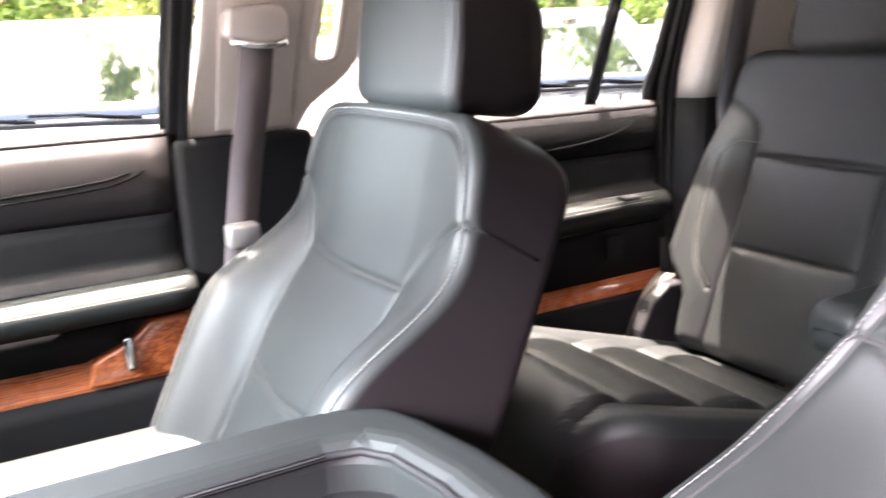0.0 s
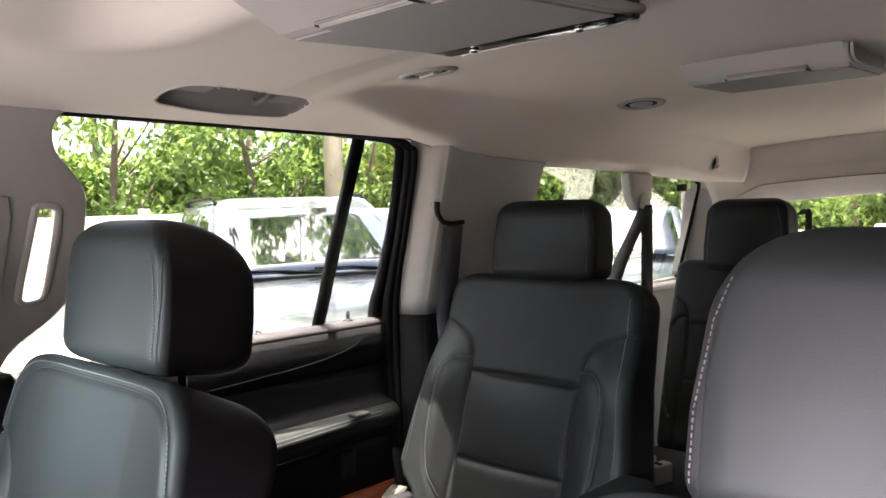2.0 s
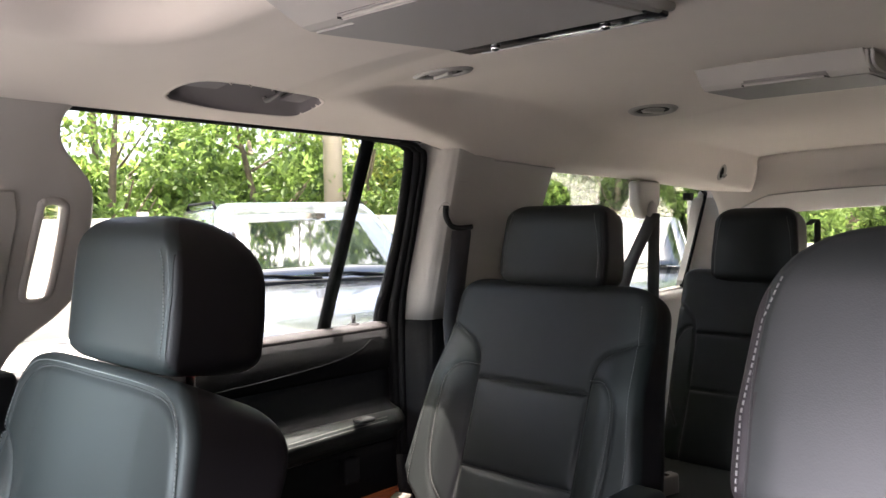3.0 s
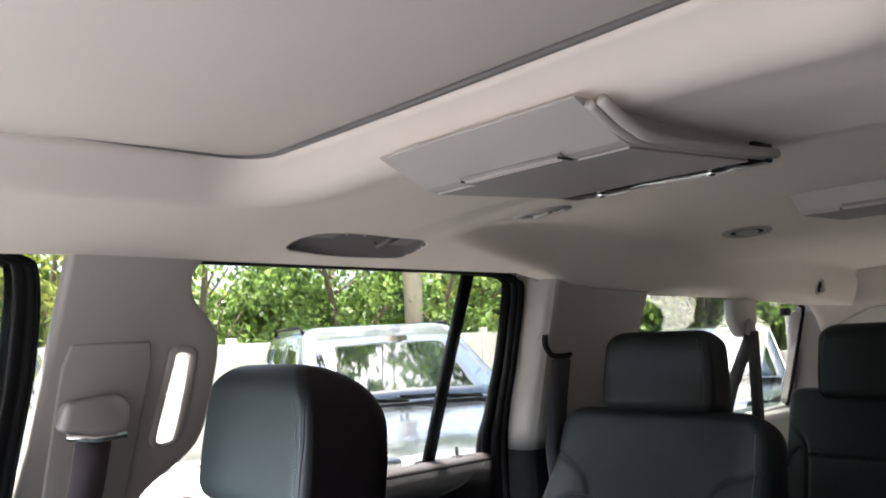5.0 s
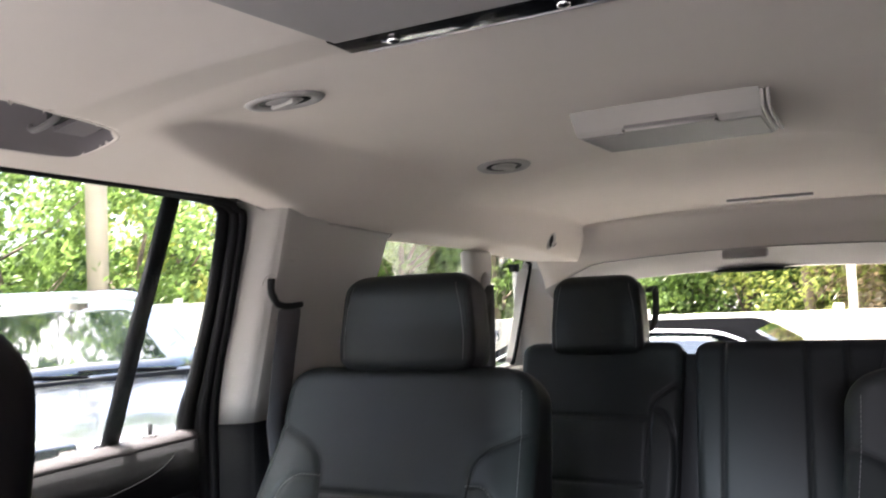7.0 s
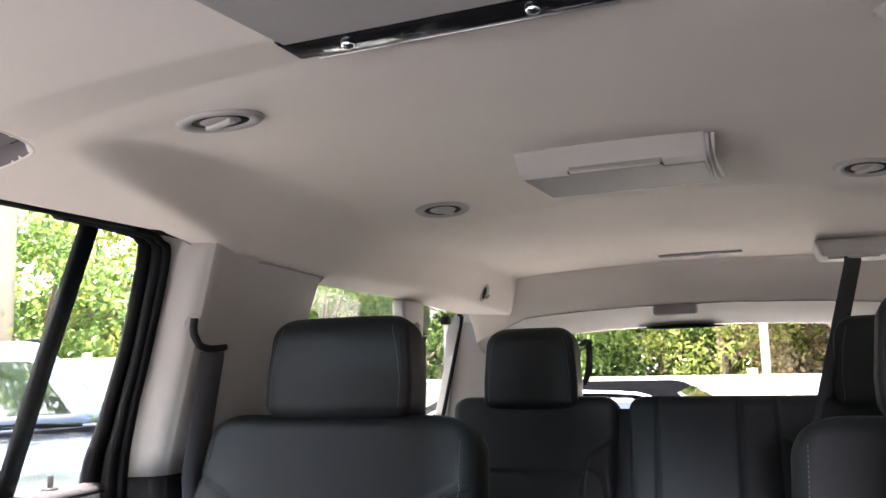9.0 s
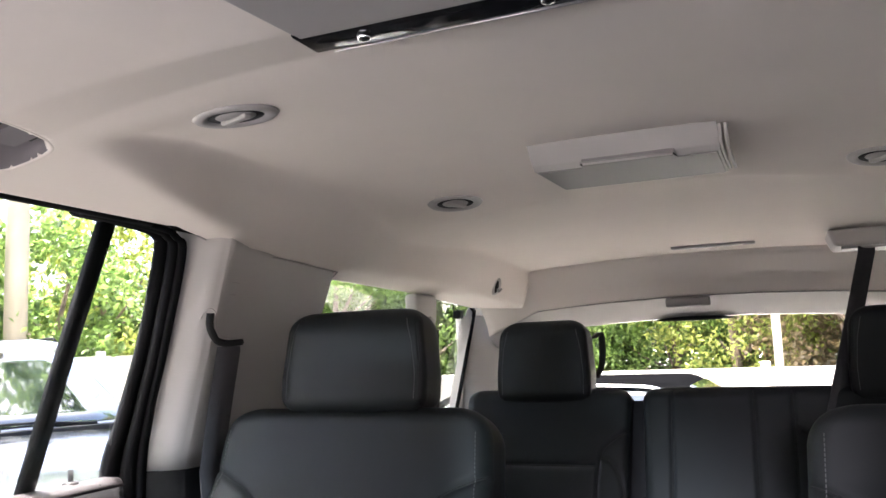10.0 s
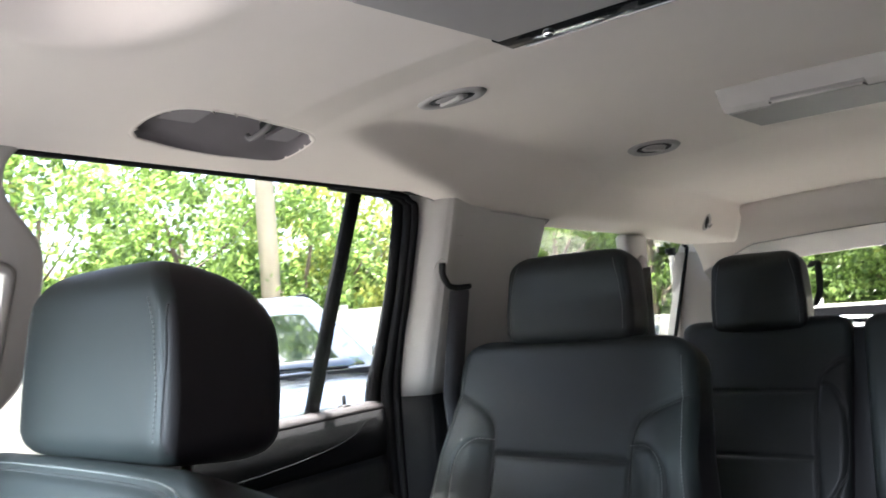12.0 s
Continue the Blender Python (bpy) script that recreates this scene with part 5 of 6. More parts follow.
part("button", box_bm(-0.011, 0.011, -0.022, -0.002, 0.006, 0.024, 0.004), RED, buckle)


def third_seat(cx, half, verticals, head_x, wings, label):
    root = thing("third_row_bench", label, "car seat", (cx, 2.905, 0), "third row seats")
    m = pose(0, 0, 0.87, -19)
    seams = [[(x, 0.0), (x, 0.53)] for x in verticals]
    hseam = []
    for xl, xr in wings:
        c = (xl + xr) / 2
        h = (xr - xl) / 2
        for z in (0.355, 0.20):
            seams.append([(c - h * 0.62, z), (c + h * 0.62, z)])
        for s in (-1, 1):
            seams.append(curve([(c + s * h, 0.44), (c + s * h * 0.80, 0.415), (c + s * h * 0.66, 0.37), (c + s * h * 0.62, 0.20), (c + s * h * 0.66, 0.0)], 5))
            wing = curve([(c + s * h * 0.66, 0.372), (c + s * h * 0.80, 0.362), (c + s * h * 0.92, 0.30), (c + s * h * 0.92, 0.18), (c + s * h * 0.74, 0.10)], 5)
            seams.append(wing)
            hseam.append(wing)
    pad = Pad(0.545, [(0, half - 0.022), (0.20, half - 0.016), (0.545, half - 0.006)], 0.11, 0.022, 0.03, 0.030, 0.03, 0.035, seams, lambda X, Z, w: -0.008 * np.sin(np.clip(Z / 0.5, 0, 1) * math.pi), depth=0.006, press=0.006, nm=int(half * 700), nz=150)
    pad.make(root, m, lambda X, Z, zone: "backrest" if zone in ("front", "top") else "back_shell", {"back_shell": LEATHER_PIPE})
    pad.seam_lines(root, m, seams)
    if hseam:
        pad.stitches(root, m, hseam)
    for hx in head_x:
        headrest(root, 0.205, 0.119, 0.108, pose(hx - cx, 0.160, 1.346, -6), 0.045, 0.045)
        part("headrest_post", tube_bm([(hx - cx, 0.21, 1.32), (hx - cx, 0.21, 1.37)], 0.006, 8), CHROME, root)
        part("release_strap", ribbon_bm(curve([(hx - cx + 0.112, 0.262, 1.500), (hx - cx + 0.124, 0.284, 1.512), (hx - cx + 0.126, 0.290, 1.48), (hx - cx + 0.122, 0.286, 1.43), (hx - cx + 0.110, 0.270, 1.40)], 5), (1, 0.3, 0), 0.016, 0.002), BELT, root, "black strap")
    cush = Pad(0.48, [(0, half), (0.48, half)], 0.15, 0.03, 0.03, 0.06, 0.03, 0.05, [], None, nm=24, nz=16)
    cush.make(root, flat_pose(0.05, 0.875), lambda X, Z, zone: "cushion", {})
    part("seat_base", box_bm(-half + 0.04, half - 0.04, -0.38, 0.08, 0.46, 0.74, 0.03), BLACK, root)
    # Black filler added to keep daylight from showing between the seats.
    if len(verticals):
        part("gap_cover", moved(box_bm(-half - 0.04, -half + 0.05, 0.035, 0.09, 0.0, 0.52, 0.01), m), BLACK, root)


third_seat(-0.360, 0.214, [], [-0.364], [(-0.214, 0.208)], "black leather third row seat with one headrest")
third_seat(0.228, 0.362, [-0.288, -0.112, -0.032], [0.432], [(-0.02, 0.36)], "wide black leather third row bench with one headrest")


def belt_buckle(x, y, yaw):
    root = thing("belt_buckle", "pale beige belt buckle lying on the third row cushion", "belt buckle", (x, y, 0.868), "belt buckles")
    root.matrix_basis = pose(x, y, 0.868, 0, 0, yaw)
    soften(part("housing", box_bm(-0.016, 0.016, -0.030, 0.030, 0.0, 0.052), TRIM, root), 0.006)
    part("slot", box_bm(-0.011, 0.011, -0.012, 0.000, 0.0505, 0.0535), RECESS_SHADE, root, "dark belt slot")


belt_buckle(-0.446, 2.690, 20)
belt_buckle(-0.402, 2.665, -14)

# ---- centre console ----
console = thing("centre_console", "black padded centre console with a sunken tray between the front seats", "console")
soften(part("body", prism_bm([(-0.185, 0.46), (0.185, 0.46), (0.185, 1.03), (-0.185, 1.03)], "y", 0.45, 1.205), BLACK, console, smooth=False), 0.03)
lid_bm = bmesh.new()
lid_o = [(-0.198, 0.50), (-0.198, 1.10), (-0.190, 1.160), (-0.165, 1.198), (-0.115, 1.216), (-0.04, 1.231), (0.04, 1.236), (0.115, 1.226), (0.165, 1.205), (0.190, 1.160), (0.198, 1.10), (0.198, 0.50)]
hole_o = [(-0.118, 0.62), (-0.118, 1.11), (-0.110, 1.140), (-0.085, 1.158), (-0.02, 1.170), (0.04, 1.172), (0.085, 1.160), (0.110, 1.135), (0.118, 1.10), (0.118, 0.62)]
for loop in (lid_o, hole_o):
    vs = [lid_bm.verts.new((x, y, 1.035)) for x, y in loop]
    for a_, b_ in zip(vs, vs[1:] + vs[:1]):
        lid_bm.edges.new((a_, b_))
bmesh.ops.triangle_fill(lid_bm, edges=lid_bm.edges[:], use_beauty=True)
out_ = bmesh.ops.extrude_face_region(lid_bm, geom=lid_bm.faces[:])
for v_ in out_["geom"]:
    if isinstance(v_, bmesh.types.BMVert):
        v_.co.z += 0.075
bmesh.ops.recalc_face_normals(lid_bm, faces=lid_bm.faces)
soften(part("lid", lid_bm, LEATHER, console, smooth=False), 0.022, 5)
soften(part("tray", box_bm(-0.120, 0.120, 0.60, 1.175, 1.036, 1.062), BLACK, console), 0.004)
loop_tube("tray_rim", [(x, y, 1.098) for x, y in hole_o], 0.004, BLACK, console, label="black tray rim")

# ---- outside ----
ground = tagged(part("ground", box_bm(-150, 150, -150, 150, -0.2, 0.0), PALE_GROUND), "pale worn concrete of the car park", "ground", kind="structure")


def parked_car(name, label, place, yaw, paint, L=4.65, W=1.86, H=1.68, belt=1.06, hood=0.98, rails=True):
    root = thing(name, label, "car", place, "parked cars")
    root.matrix_basis = Matrix.Translation(place) @ pose(0, 0, 0, 0, 0, yaw)

    def rings(levels):
        bm = bmesh.new()
        rs = [[bm.verts.new(p) for p in ring] for ring in levels]
        n = len(rs[0])
        for a, b in zip(rs, rs[1:]):
            for k in range(n):
                bm.faces.new((a[k], a[(k + 1) % n], b[(k + 1) % n], b[k]))
        bm.faces.new(rs[0][::-1])
        bm.faces.new(rs[-1])
        bmesh.ops.recalc_face_normals(bm, faces=bm.faces)
        return bm
    # lower body from nose to tail
    st = [(-0.50, 0.80, belt - 0.10, 0.45), (-0.485, 0.90, belt - 0.01, 0.34), (-0.40, 0.97, belt + 0.02, 0.28), (-0.2, 1.0, belt + 0.01, 0.26), (0.05, 1.0, belt, 0.26), (0.20, 0.995, belt - 0.01, 0.26), (0.30, 0.98, hood + 0.02, 0.27), (0.40, 0.95, hood - 0.04, 0.28), (0.46, 0.88, hood - 0.12, 0.30), (0.49, 0.76, hood - 0.24, 0.34), (0.50, 0.66, hood - 0.34, 0.42)]
    levels = []
    for s, k, zt, zb in st:
        hw = W / 2 * k
        ring = []
        for y, z in ((-0.80, 0), (-0.97, 0.12), (-1.0, 0.45), (-0.985, 0.78), (-0.93, 0.93), (-0.80, 0.985), (-0.4, 1.005), (0, 1.01), (0.4, 1.005), (0.80, 0.985), (0.93, 0.93), (0.985, 0.78), (1.0, 0.45), (0.97, 0.12), (0.80, 0)):
            ring.append((s * L, y * hw, zb + (zt - zb) * z))
        levels.append(ring)
    part("body", rings(levels), paint, root)

    def cab(z, x0, x1, hw, r=0.10):
        ring = []
        for cx, cy, a0 in ((x1 - r, hw - r, 0), (x0 + r, hw - r, 90), (x0 + r, -hw + r, 180), (x1 - r, -hw + r, 270)):
            for k in range(6):
                a = radians(a0 + 18 * k)
                ring.append((cx + r * math.cos(a), cy + r * math.sin(a), z))
        return ring
    crown = 1.0 if rails else 0.28
    zr = H - 0.10 * crown
    lo, hi = (-0.475 * L, 0.205 * L, W * 0.462), ((-0.42 if rails else -0.33) * L, 0.030 * L, W * 0.372)
    part("cabin", rings([cab(belt - 0.05, *lo), cab(belt + 0.02, lo[0], lo[1] - 0.02, lo[2]), cab(zr, *hi), cab(H - 0.035 * crown, hi[0] + 0.06, hi[1] - 0.09, hi[2] - 0.045), cab(H - 0.008, hi[0] + 0.16, hi[1] - 0.22, hi[2] - 0.13), cab(H, hi[0] + 0.4, hi[1] - 0.5, hi[2] - 0.3)]), paint, root)

    def pane(nm, a, b, c, d, lift=0.010, lab=""):
        """A glass pane between four corners, slightly bowed."""
        a, b, c, d = [Vector(p) for p in (a, b, c, d)]
        nrm = (b - a).cross(d - a).normalized()
        bm = bmesh.new()
        n = 8
        grid = [[bm.verts.new((a * (1 - u) + b * u) * (1 - v) + (d * (1 - u) + c * u) * v + nrm * (lift + 0.02 * 4 * u * (1 - u) * (1 if nm == "windshield" else 0.2))) for u in np.linspace(0, 1, n)] for v in np.linspace(0, 1, n)]
        for j in range(n - 1):
            for i in range(n - 1):
                bm.faces.new((grid[j][i], grid[j][i + 1], grid[j + 1][i + 1], grid[j + 1][i]))
        ob = part(nm, bm, CAR_GLASS, root, lab)
        ob.modifiers.new("thickness", "SOLIDIFY").thickness = 0.006

    def p(x_lo, x_hi, hw_lo, hw_hi, t, s):
        return (x_lo + (x_hi - x_lo) * t, s * (hw_lo + (hw_hi - hw_lo) * t), belt + (zr - belt) * t)
    wl, wh = 0.86, 0.94
    f = [p(lo[1] - 0.01, hi[1], lo[2] * wl, hi[2] * wl, t, s) for t, s in ((0.03, -1), (0.03, 1), (wh, 1), (wh, -1))]
    pane("windshield", *f, lab="windshield mirroring sky and trees")
    f = [p(lo[0], hi[0], lo[2] * wl, hi[2] * wl, t, s) for t, s in ((0.1, 1), (0.1, -1), (0.92, -1), (0.92, 1))]
    pane("rear_window", *f)
    spans = ((0.055, -0.13, -0.115, -0.13), (-0.15, -0.30, -0.15, -0.30), (-0.32, -0.425, -0.32, -0.395)) if rails else ((0.055, -0.13, -0.115, -0.13), (-0.15, -0.36, -0.15, -0.28))
    for s in (-1, 1):
        for x0, x1, h0, h1 in ((0.150, -0.10, -0.005, -0.10), *spans[1:]):
            t0, t1 = 0.06, 0.90
            q = [(x0 * L, s * (lo[2] + (hi[2] - lo[2]) * t0), belt + (zr - belt) * t0), (x1 * L, s * (lo[2] + (hi[2] - lo[2]) * t0), belt + (zr - belt) * t0), (h1 * L, s * (lo[2] + (hi[2] - lo[2]) * t1), belt + (zr - belt) * t1), (h0 * L, s * (lo[2] + (hi[2] - lo[2]) * t1), belt + (zr - belt) * t1)]
            pane("side_window", *(q if s > 0 else [q[1], q[0], q[3], q[2]]), 0.006)
        if not rails:
            arc = [(xx * L, s * (lo[2] + (hi[2] - lo[2]) * tt + 0.012), belt + (zr - belt) * tt) for xx, tt in ((0.165, 0.03), (0.08, 0.52), (0.0, 0.90), (-0.06, 0.97), (-0.24, 0.97), (-0.32, 0.82), (-0.43, 0.10))]
            part("window_trim", tube_bm(curve(arc, 4), 0.013, 6), CHROME, root, "chrome window trim")
        if rails:
            zz = H - 0.015
            part("roof_rail", tube_bm([(hi[1] - 0.20, s * (hi[2] - 0.03), zz - 0.04), (hi[1] - 0.32, s * (hi[2] - 0.03), zz + 0.012), (hi[0] + 0.3, s * (hi[2] - 0.03), zz + 0.012), (hi[0] + 0.16, s * (hi[2] - 0.03), zz - 0.04)], 0.013, 8), RUBBER, root)
        part("mirror", box_bm(0.135 * L - 0.05, 0.135 * L + 0.06, min(s * W * 0.49, s * W * 0.59), max(s * W * 0.49, s * W * 0.59), belt + 0.02, belt + 0.16, 0.03), paint, root)
        part("headlight", box_bm(0.435 * L, 0.478 * L, min(s * W * 0.26, s * W * 0.43), max(s * W * 0.26, s * W * 0.43), hood - 0.24, hood - 0.13, 0.02), CAR_GLASS, root)
        part("wiper", tube_bm([(lo[1] + 0.015, s * 0.30 + 0.25, belt + 0.015), (lo[1] - 0.03, s * 0.30 - 0.10, belt + 0.045), (lo[1] - 0.03, s * 0.30 - 0.40, belt + 0.05)], 0.012, 6), RUBBER, root)
        for x in (0.315 * L, -0.305 * L):
            wheel = part("wheel", moved(revolve_bm([(0.20, -0.10), (0.31, -0.10), (0.345, -0.06), (0.345, 0.06), (0.31, 0.10), (0.20, 0.10)], 28), pose(x, s * (W / 2 - 0.11), 0.345, 90)), TYRE, root)
            part("rim", moved(revolve_bm([(0.01, 0.075), (0.06, 0.085), (0.19, 0.10), (0.215, 0.09), (0.20, 0.0)], 20), pose(x, s * (W / 2 - 0.11), 0.345, -90 * s)), ALLOY, wheel)
    part("cowl", box_bm(lo[1] - 0.06, lo[1] + 0.06, -lo[2] * 0.9, lo[2] * 0.9, belt - 0.03, belt + 0.012, 0.008), BLACK, root)
    part("grille", box_bm(0.470 * L, 0.492 * L, -W * 0.22, W * 0.22, hood - 0.34, hood - 0.16, 0.02), BLACK, root)
    part("lower_grille", box_bm(0.470 * L, 0.497 * L, -W * 0.25, W * 0.25, 0.38, 0.50, 0.02), BLACK, root)
    return root


parked_car("parked_suv", "silver SUV parked facing the car, its windshield mirroring trees", (-5.25, 5.20, 0), -22, PAINT_SILVER, H=1.68)
parked_car("parked_suv", "white SUV parked beside the front door", (-5.7, 1.60, 0), -22, PAINT, H=1.70)
parked_car("parked_sedan", "silver white car parked farther along the row", (-5.25, 10.65, 0), -62, PAINT_SILVER, H=1.48, belt=0.86, hood=0.76, rails=False)
parked_car("parked_sedan", "dark low car with chrome window trim, parked behind the tailgate", (-1.98, 7.6, 0), 180, PAINT_BLACK, L=4.4, W=1.70, H=1.215, belt=0.80, hood=0.70, rails=False)


def fence(name, label, a, b, height):
    root = thing(name, label, "fence")
    a, b = Vector((*a, 0)), Vector((*b, 0))
    d = (b - a).normalized()
    turn = Matrix.Translation(a) @ d.to_track_quat("X", "Z").to_matrix().to_4x4()
    length = (b - a).length
    panel_mesh = post_mesh = None
    x = 0.0
    while x < length:
        for kind in ("post", "panel"):
            if kind == "post":
                if post_mesh is None:
                    ob = part("post", box_bm(-0.06, 0.06, -0.06, 0.06, 0, height + 0.08, 0.012, 1), VINYL, root)
                    post_mesh = ob.data
                else:
                    ob = new("post", post_mesh)
                    ob.parent = root
            else:
                if panel_mesh is None:
                    bm = box_bm(0.06, 2.38, -0.02, 0.02, 0.06, height, 0.006, 1)
                    for k in range(15):
                        sub = box_bm(0.075 + k * 0.153, 0.075 + k * 0.153 + 0.143, -0.026, 0.026, 0.14, height - 0.12, 0.004, 1)
                        me = bpy.data.meshes.new("tmp")
                        sub.to_mesh(me)
                        sub.free()
                        bm.from_mesh(me)
                        bpy.data.meshes.remove(me)
                    ob = part("panel", bm, VINYL, root, smooth=False)
                    panel_mesh = ob.data
                else:
                    ob = new("panel", panel_mesh)
                    ob.parent = root
            ob.matrix_local = turn @ Matrix.Translation((x, 0, 0))
        x += 2.44
    return root


fence("fence", "white vinyl privacy fence along the car park", (-10.0, -6), (-10.0, 26), 1.56)
fence("fence", "low white fence behind the parked cars", (-9.9, 12.5), (14, 12.5), 1.08)


def tree(place, height, spread, low, mat, seed, clumps=110, leaves=64, size=0.155, label="leafy green tree behind the fence", lean=(0.0, 0.0), kind_name="tree"):
    rng = np.random.default_rng(seed)
    root = thing(kind_name, label, kind_name, place, kind_name + "s behind the fence")
    top = Vector((rng.normal(0, 0.2) + lean[0], rng.normal(0, 0.2) + lean[1], height * 0.75))
    trunk = [Vector((0, 0, 0)), Vector((rng.normal(0, 0.08), rng.normal(0, 0.08), height * 0.3)), top]
    leaning = abs(lean[0]) + abs(lean[1]) > 0
    if leaning:
        trunk = [Vector((0, 0, 0)), Vector((0.05, 0, height * 0.3)), Vector((0.1, 0, height * 0.58)), top]
    bm = bmesh.new()
    pieces = [(trunk, 0.13)]
    for k in range(6):
        a = rng.uniform(0, 2 * math.pi)
        z = height * rng.uniform(0.2, 0.6)
        z = max(z, height * 0.62) if leaning else z
        s = Vector((0, 0, z))
        e = Vector((math.cos(a) * spread * 0.7 + lean[0], math.sin(a) * spread * 0.7 + lean[1], z + height * 0.22))
        pieces.append(([s, (s + e) / 2 + Vector((0, 0, -0.1)), e], 0.05))
    for pts, r in pieces:
        pts = [Vector(q) for q in curve([tuple(q) for q in pts], 5)]
        rings = []
        for i, q in enumerate(pts):
            rr = r * (1 - 0.75 * i / (len(pts) - 1))
            rings.append([bm.verts.new(q + Vector((math.cos(b) * rr, math.sin(b) * rr, 0))) for b in [k * math.pi / 3.5 for k in range(7)]])
        for a_, b_ in zip(rings, rings[1:]):
            for k in range(7):
                bm.faces.new((a_[k], a_[(k + 1) % 7], b_[(k + 1) % 7], b_[k]))
    part("trunk", bm, BARK, root)
    c = np.empty((clumps, 3))
    u = rng.random(clumps)
    ang = rng.uniform(0, 2 * math.pi, clumps)
    zz = low + (height - low) * rng.random(clumps) ** 0.9
    prof = np.sin(np.clip((zz - low) / (height - low), 0.06, 0.97) * math.pi) ** 0.45
    rad = spread * prof * np.sqrt(0.25 + 0.75 * u)
    c[:, 0], c[:, 1], c[:, 2] = np.cos(ang) * rad + lean[0], np.sin(ang) * rad + lean[1], zz
    n = clumps * leaves
    centre = np.repeat(c, leaves, axis=0) + rng.normal(0, 0.19, (n, 3)) * np.array([1, 1, 0.8])
    d1 = rng.normal(0, 1, (n, 3)) + np.array([0, 0, -0.3])
    d1 /= np.linalg.norm(d1, axis=1)[:, None]
    d2 = np.cross(d1, rng.normal(0, 1, (n, 3)))
    d2 /= np.linalg.norm(d2, axis=1)[:, None]
    s = (size * rng.uniform(0.6, 1.25, n))[:, None]
    nn = np.cross(d1, d2)
    V = np.stack([centre - d1 * s * 0.5, centre + d2 * s * 0.27 + nn * s * 0.06, centre + d1 * s * 0.55, centre - d2 * s * 0.27 + nn * s * 0.06], axis=1).reshape(-1, 3)
    F = np.arange(n * 4).reshape(-1, 4)
    raw("crown", V, [tuple(int(i) for i in q) for q in F], mat, root, smooth=False)


rng_ = np.random.default_rng(5)
for k in range(15):
    y = -6 + k * 2.15 + rng_.normal(0, 0.3)
    mat_ = LEAF_YELLOW if k in (4, 5, 9) else LEAF
    tree((-11.9 + rng_.normal(0, 0.4), y, 0), 4.9 + rng_.normal(0, 0.7), 1.75, 0.9, mat_, 100 + k, clumps=66)
for k in range(11):
    tree((-14.8 + rng_.normal(0, 0.5), -7 + k * 3.3 + rng_.normal(0, 0.5), 0), 5.6 + rng_.normal(0, 0.9), 2.2, 1.0, LEAF_YELLOW if k % 3 == 1 else LEAF, 200 + k, clumps=36, size=0.17)
for k in range(12):
    mat_ = LEAF_DRY if k in (5, 6, 8, 9) else (LEAF_YELLOW if k == 4 else LEAF)
    tree((-10 + k * 2.1 + (0.9 if k in (4, 5) else 0) + rng_.normal(0, 0.3), 15.6 + rng_.normal(0, 0.4), 0), 5.2 + rng_.normal(0, 0.6), 1.75, 0.5, mat_, 300 + k, leaves=110, size=0.105)
for k in range(7):
    tree((-11 + k * 3.6, 18 + rng_.normal(0, 0.5), 0), 7.5 + rng_.normal(0, 0.7), 2.4, 0.8, LEAF, 400 + k, clumps=110, size=0.17)

# Its crown is out of view, added to be mirrored in the SUV's windshield.
tree((-10.98, 10.36, 0), 9.6, 2.7, 6.3, LEAF, 709, clumps=110, size=0.22, label="tall leafy tree overhanging the parked cars", lean=(4.2, -2.3))

# Another unseen crown, added to shade the white SUV and mirror in it.
tree((-10.7, 3.6, 0), 9.0, 2.7, 6.0, LEAF, 703, clumps=90, size=0.22, label="tall leafy tree overhanging the parked cars", lean=(4.6, -1.2))
for k in range(9):
    tree((-9 + k * 2.4, 17.2 + rng_.normal(0, 0.2), 0), 2.6 + rng_.normal(0, 0.2), 1.6, 0.05, LEAF_DRY if k in (4, 6) else LEAF, 600 + k, clumps=95, leaves=100, size=0.12, label="low leafy shrub behind the fence", kind_name="shrub")
for k in range(9):
    tree((-10.2 + k * 2.4, 19.6 + rng_.normal(0, 0.2), 0), 2.9 + rng_.normal(0, 0.2), 1.7, 0.05, LEAF, 620 + k, clumps=80, size=0.19, label="low leafy shrub behind the fence", kind_name="shrub")
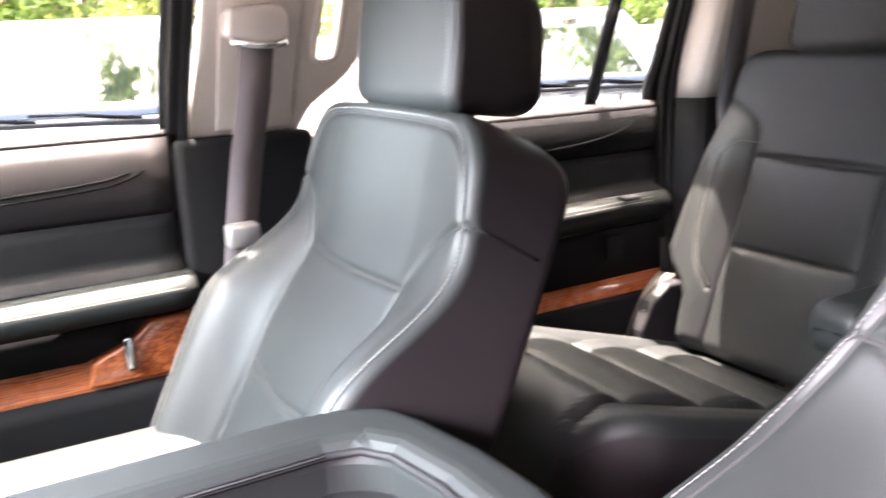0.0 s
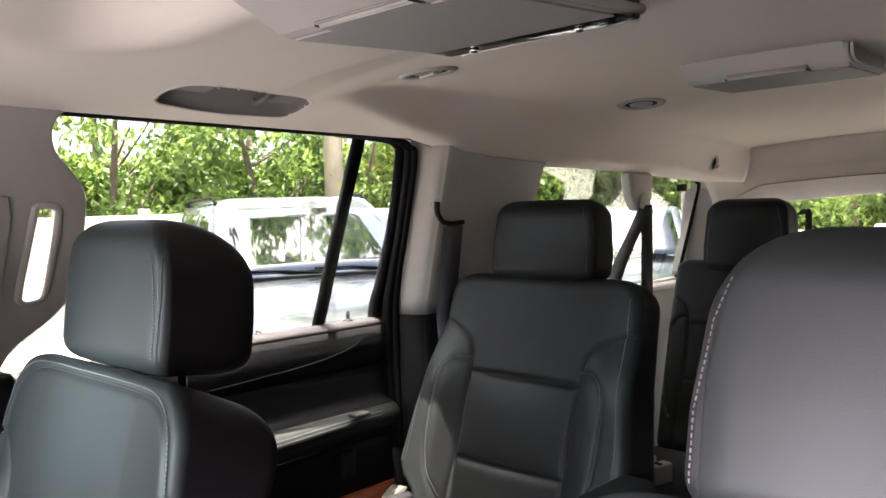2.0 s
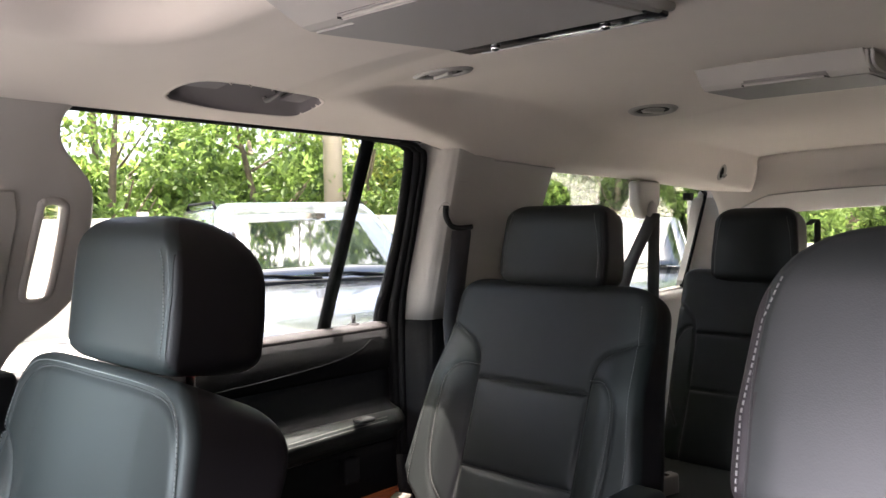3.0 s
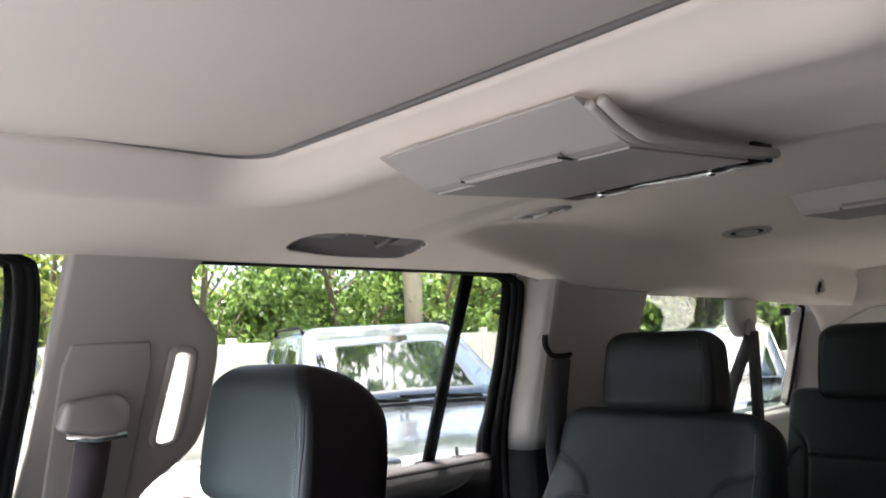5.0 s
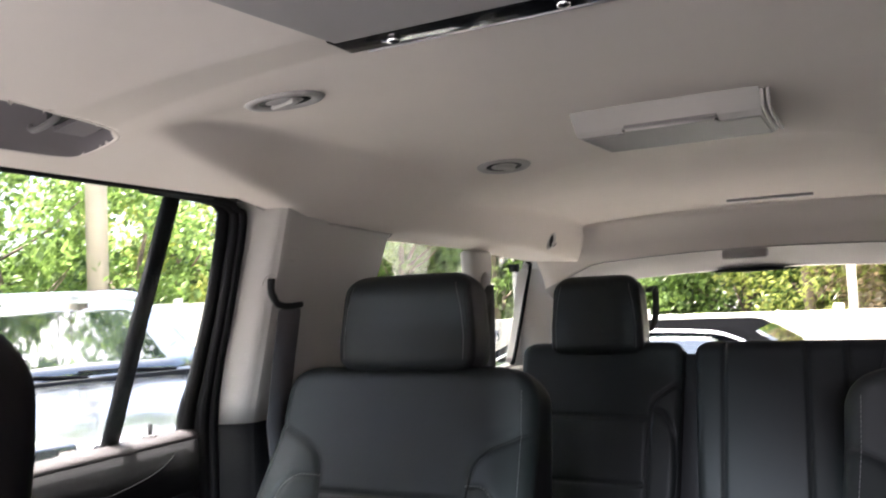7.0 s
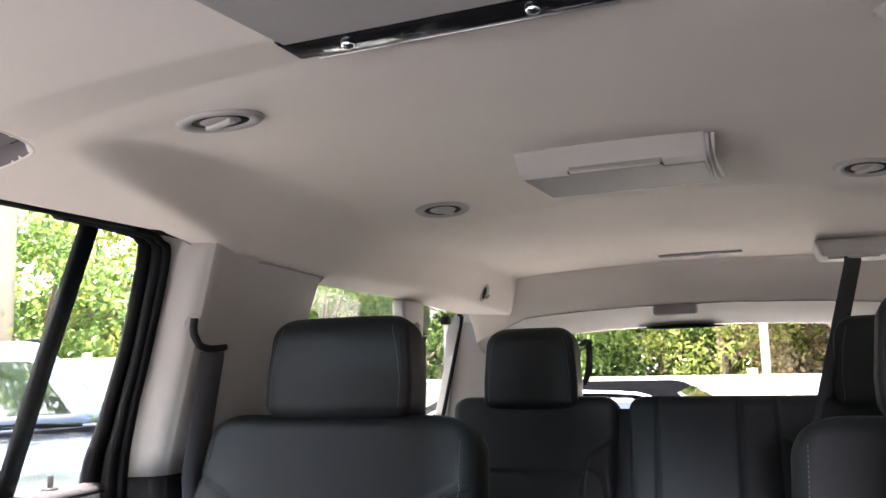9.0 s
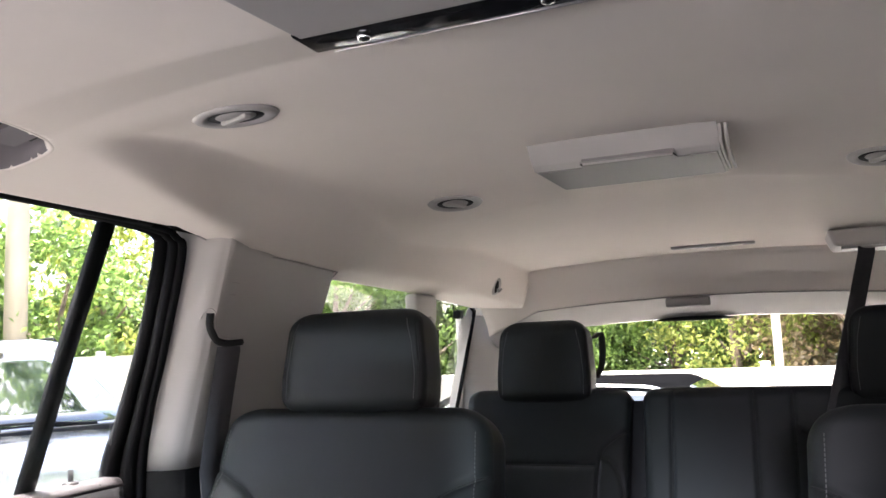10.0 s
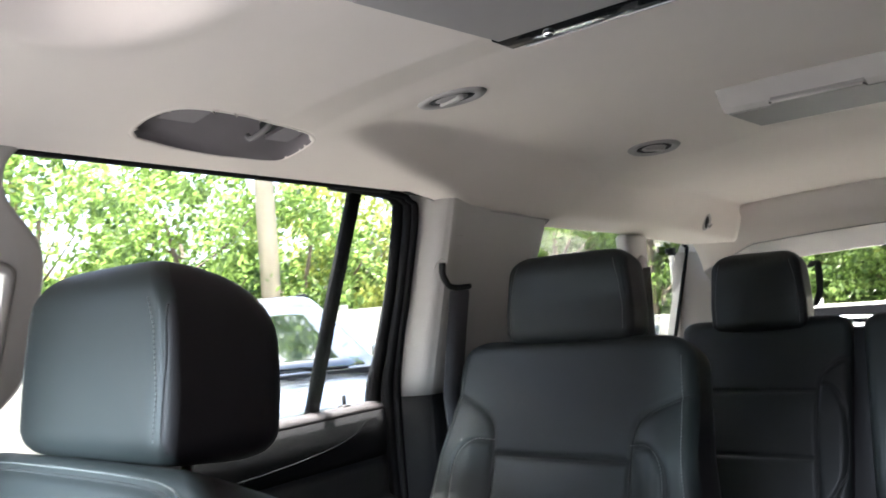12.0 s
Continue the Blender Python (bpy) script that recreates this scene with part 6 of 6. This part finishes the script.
for k in range(12):
    tree((-13.4 + rng_.normal(0, 0.2), -6 + k * 2.5, 0), 2.6 + rng_.normal(0, 0.2), 1.6, 0.05, LEAF, 640 + k, clumps=95, size=0.19, label="low leafy shrub behind the fence", kind_name="shrub")
tree((-9.4, 15.0, 0), 2.8, 1.4, 0.05, LEAF, 660, clumps=95, size=0.15, label="low leafy shrub behind the fence", kind_name="shrub")

old_tree = thing("tree", "thick pale grey tree with a knotted trunk behind the fence", "tree", (-9.5, 19.75, 0))
trunk_bm = bmesh.new()
trunk_rings = []
for k in range(15):
    z_ = k * 0.45
    rr_ = 0.31 - 0.012 * k + 0.035 * math.sin(k * 1.7)
    trunk_rings.append([trunk_bm.verts.new((rr_ * (1 + 0.09 * math.sin(3 * a_ + k)) * math.cos(a_) + 0.05 * math.sin(k * 0.8), rr_ * math.sin(a_), z_)) for a_ in [j * math.pi / 8 for j in range(16)]])
for a_, b_ in zip(trunk_rings, trunk_rings[1:]):
    for k in range(16):
        trunk_bm.faces.new((a_[k], a_[(k + 1) % 16], b_[(k + 1) % 16], b_[k]))
part("trunk", trunk_bm, material("pale bark", (0.13, 0.112, 0.10), 0.95, vary=0.5, scale=5, grain=0.9, grain_scale=18), old_tree)
part("knot", moved(revolve_bm([(0.30, 0.0), (0.22, 0.10), (0.10, 0.12), (0.02, 0.06)], 14), pose(0.28, -0.28, 2.75, 90, 0, 45)), BARK, old_tree)

for px, py, r, hgt in ((-10.6, 10.0, 0.17, 8.0), (0.02, 12.9, 0.055, 6.0)):
    pole = thing("utility_pole", "tall pale pole standing before the trees", "pole", (px, py, 0))
    part("shaft", moved(revolve_bm([(r, 0), (r * 0.97, hgt * 0.5), (r * 0.85, hgt)], 18), Matrix.Identity(4)), POLE if r > 0.1 else VINYL, pole)

for k in range(7):
    tree((9.5 + rng_.normal(0, 0.6), -4 + k * 3.2 + rng_.normal(0, 0.5), 0), 7.2 + rng_.normal(0, 0.8), 2.2, 1.2, LEAF, 500 + k, clumps=90, size=0.19, label="leafy green tree mirrored in the parked cars")
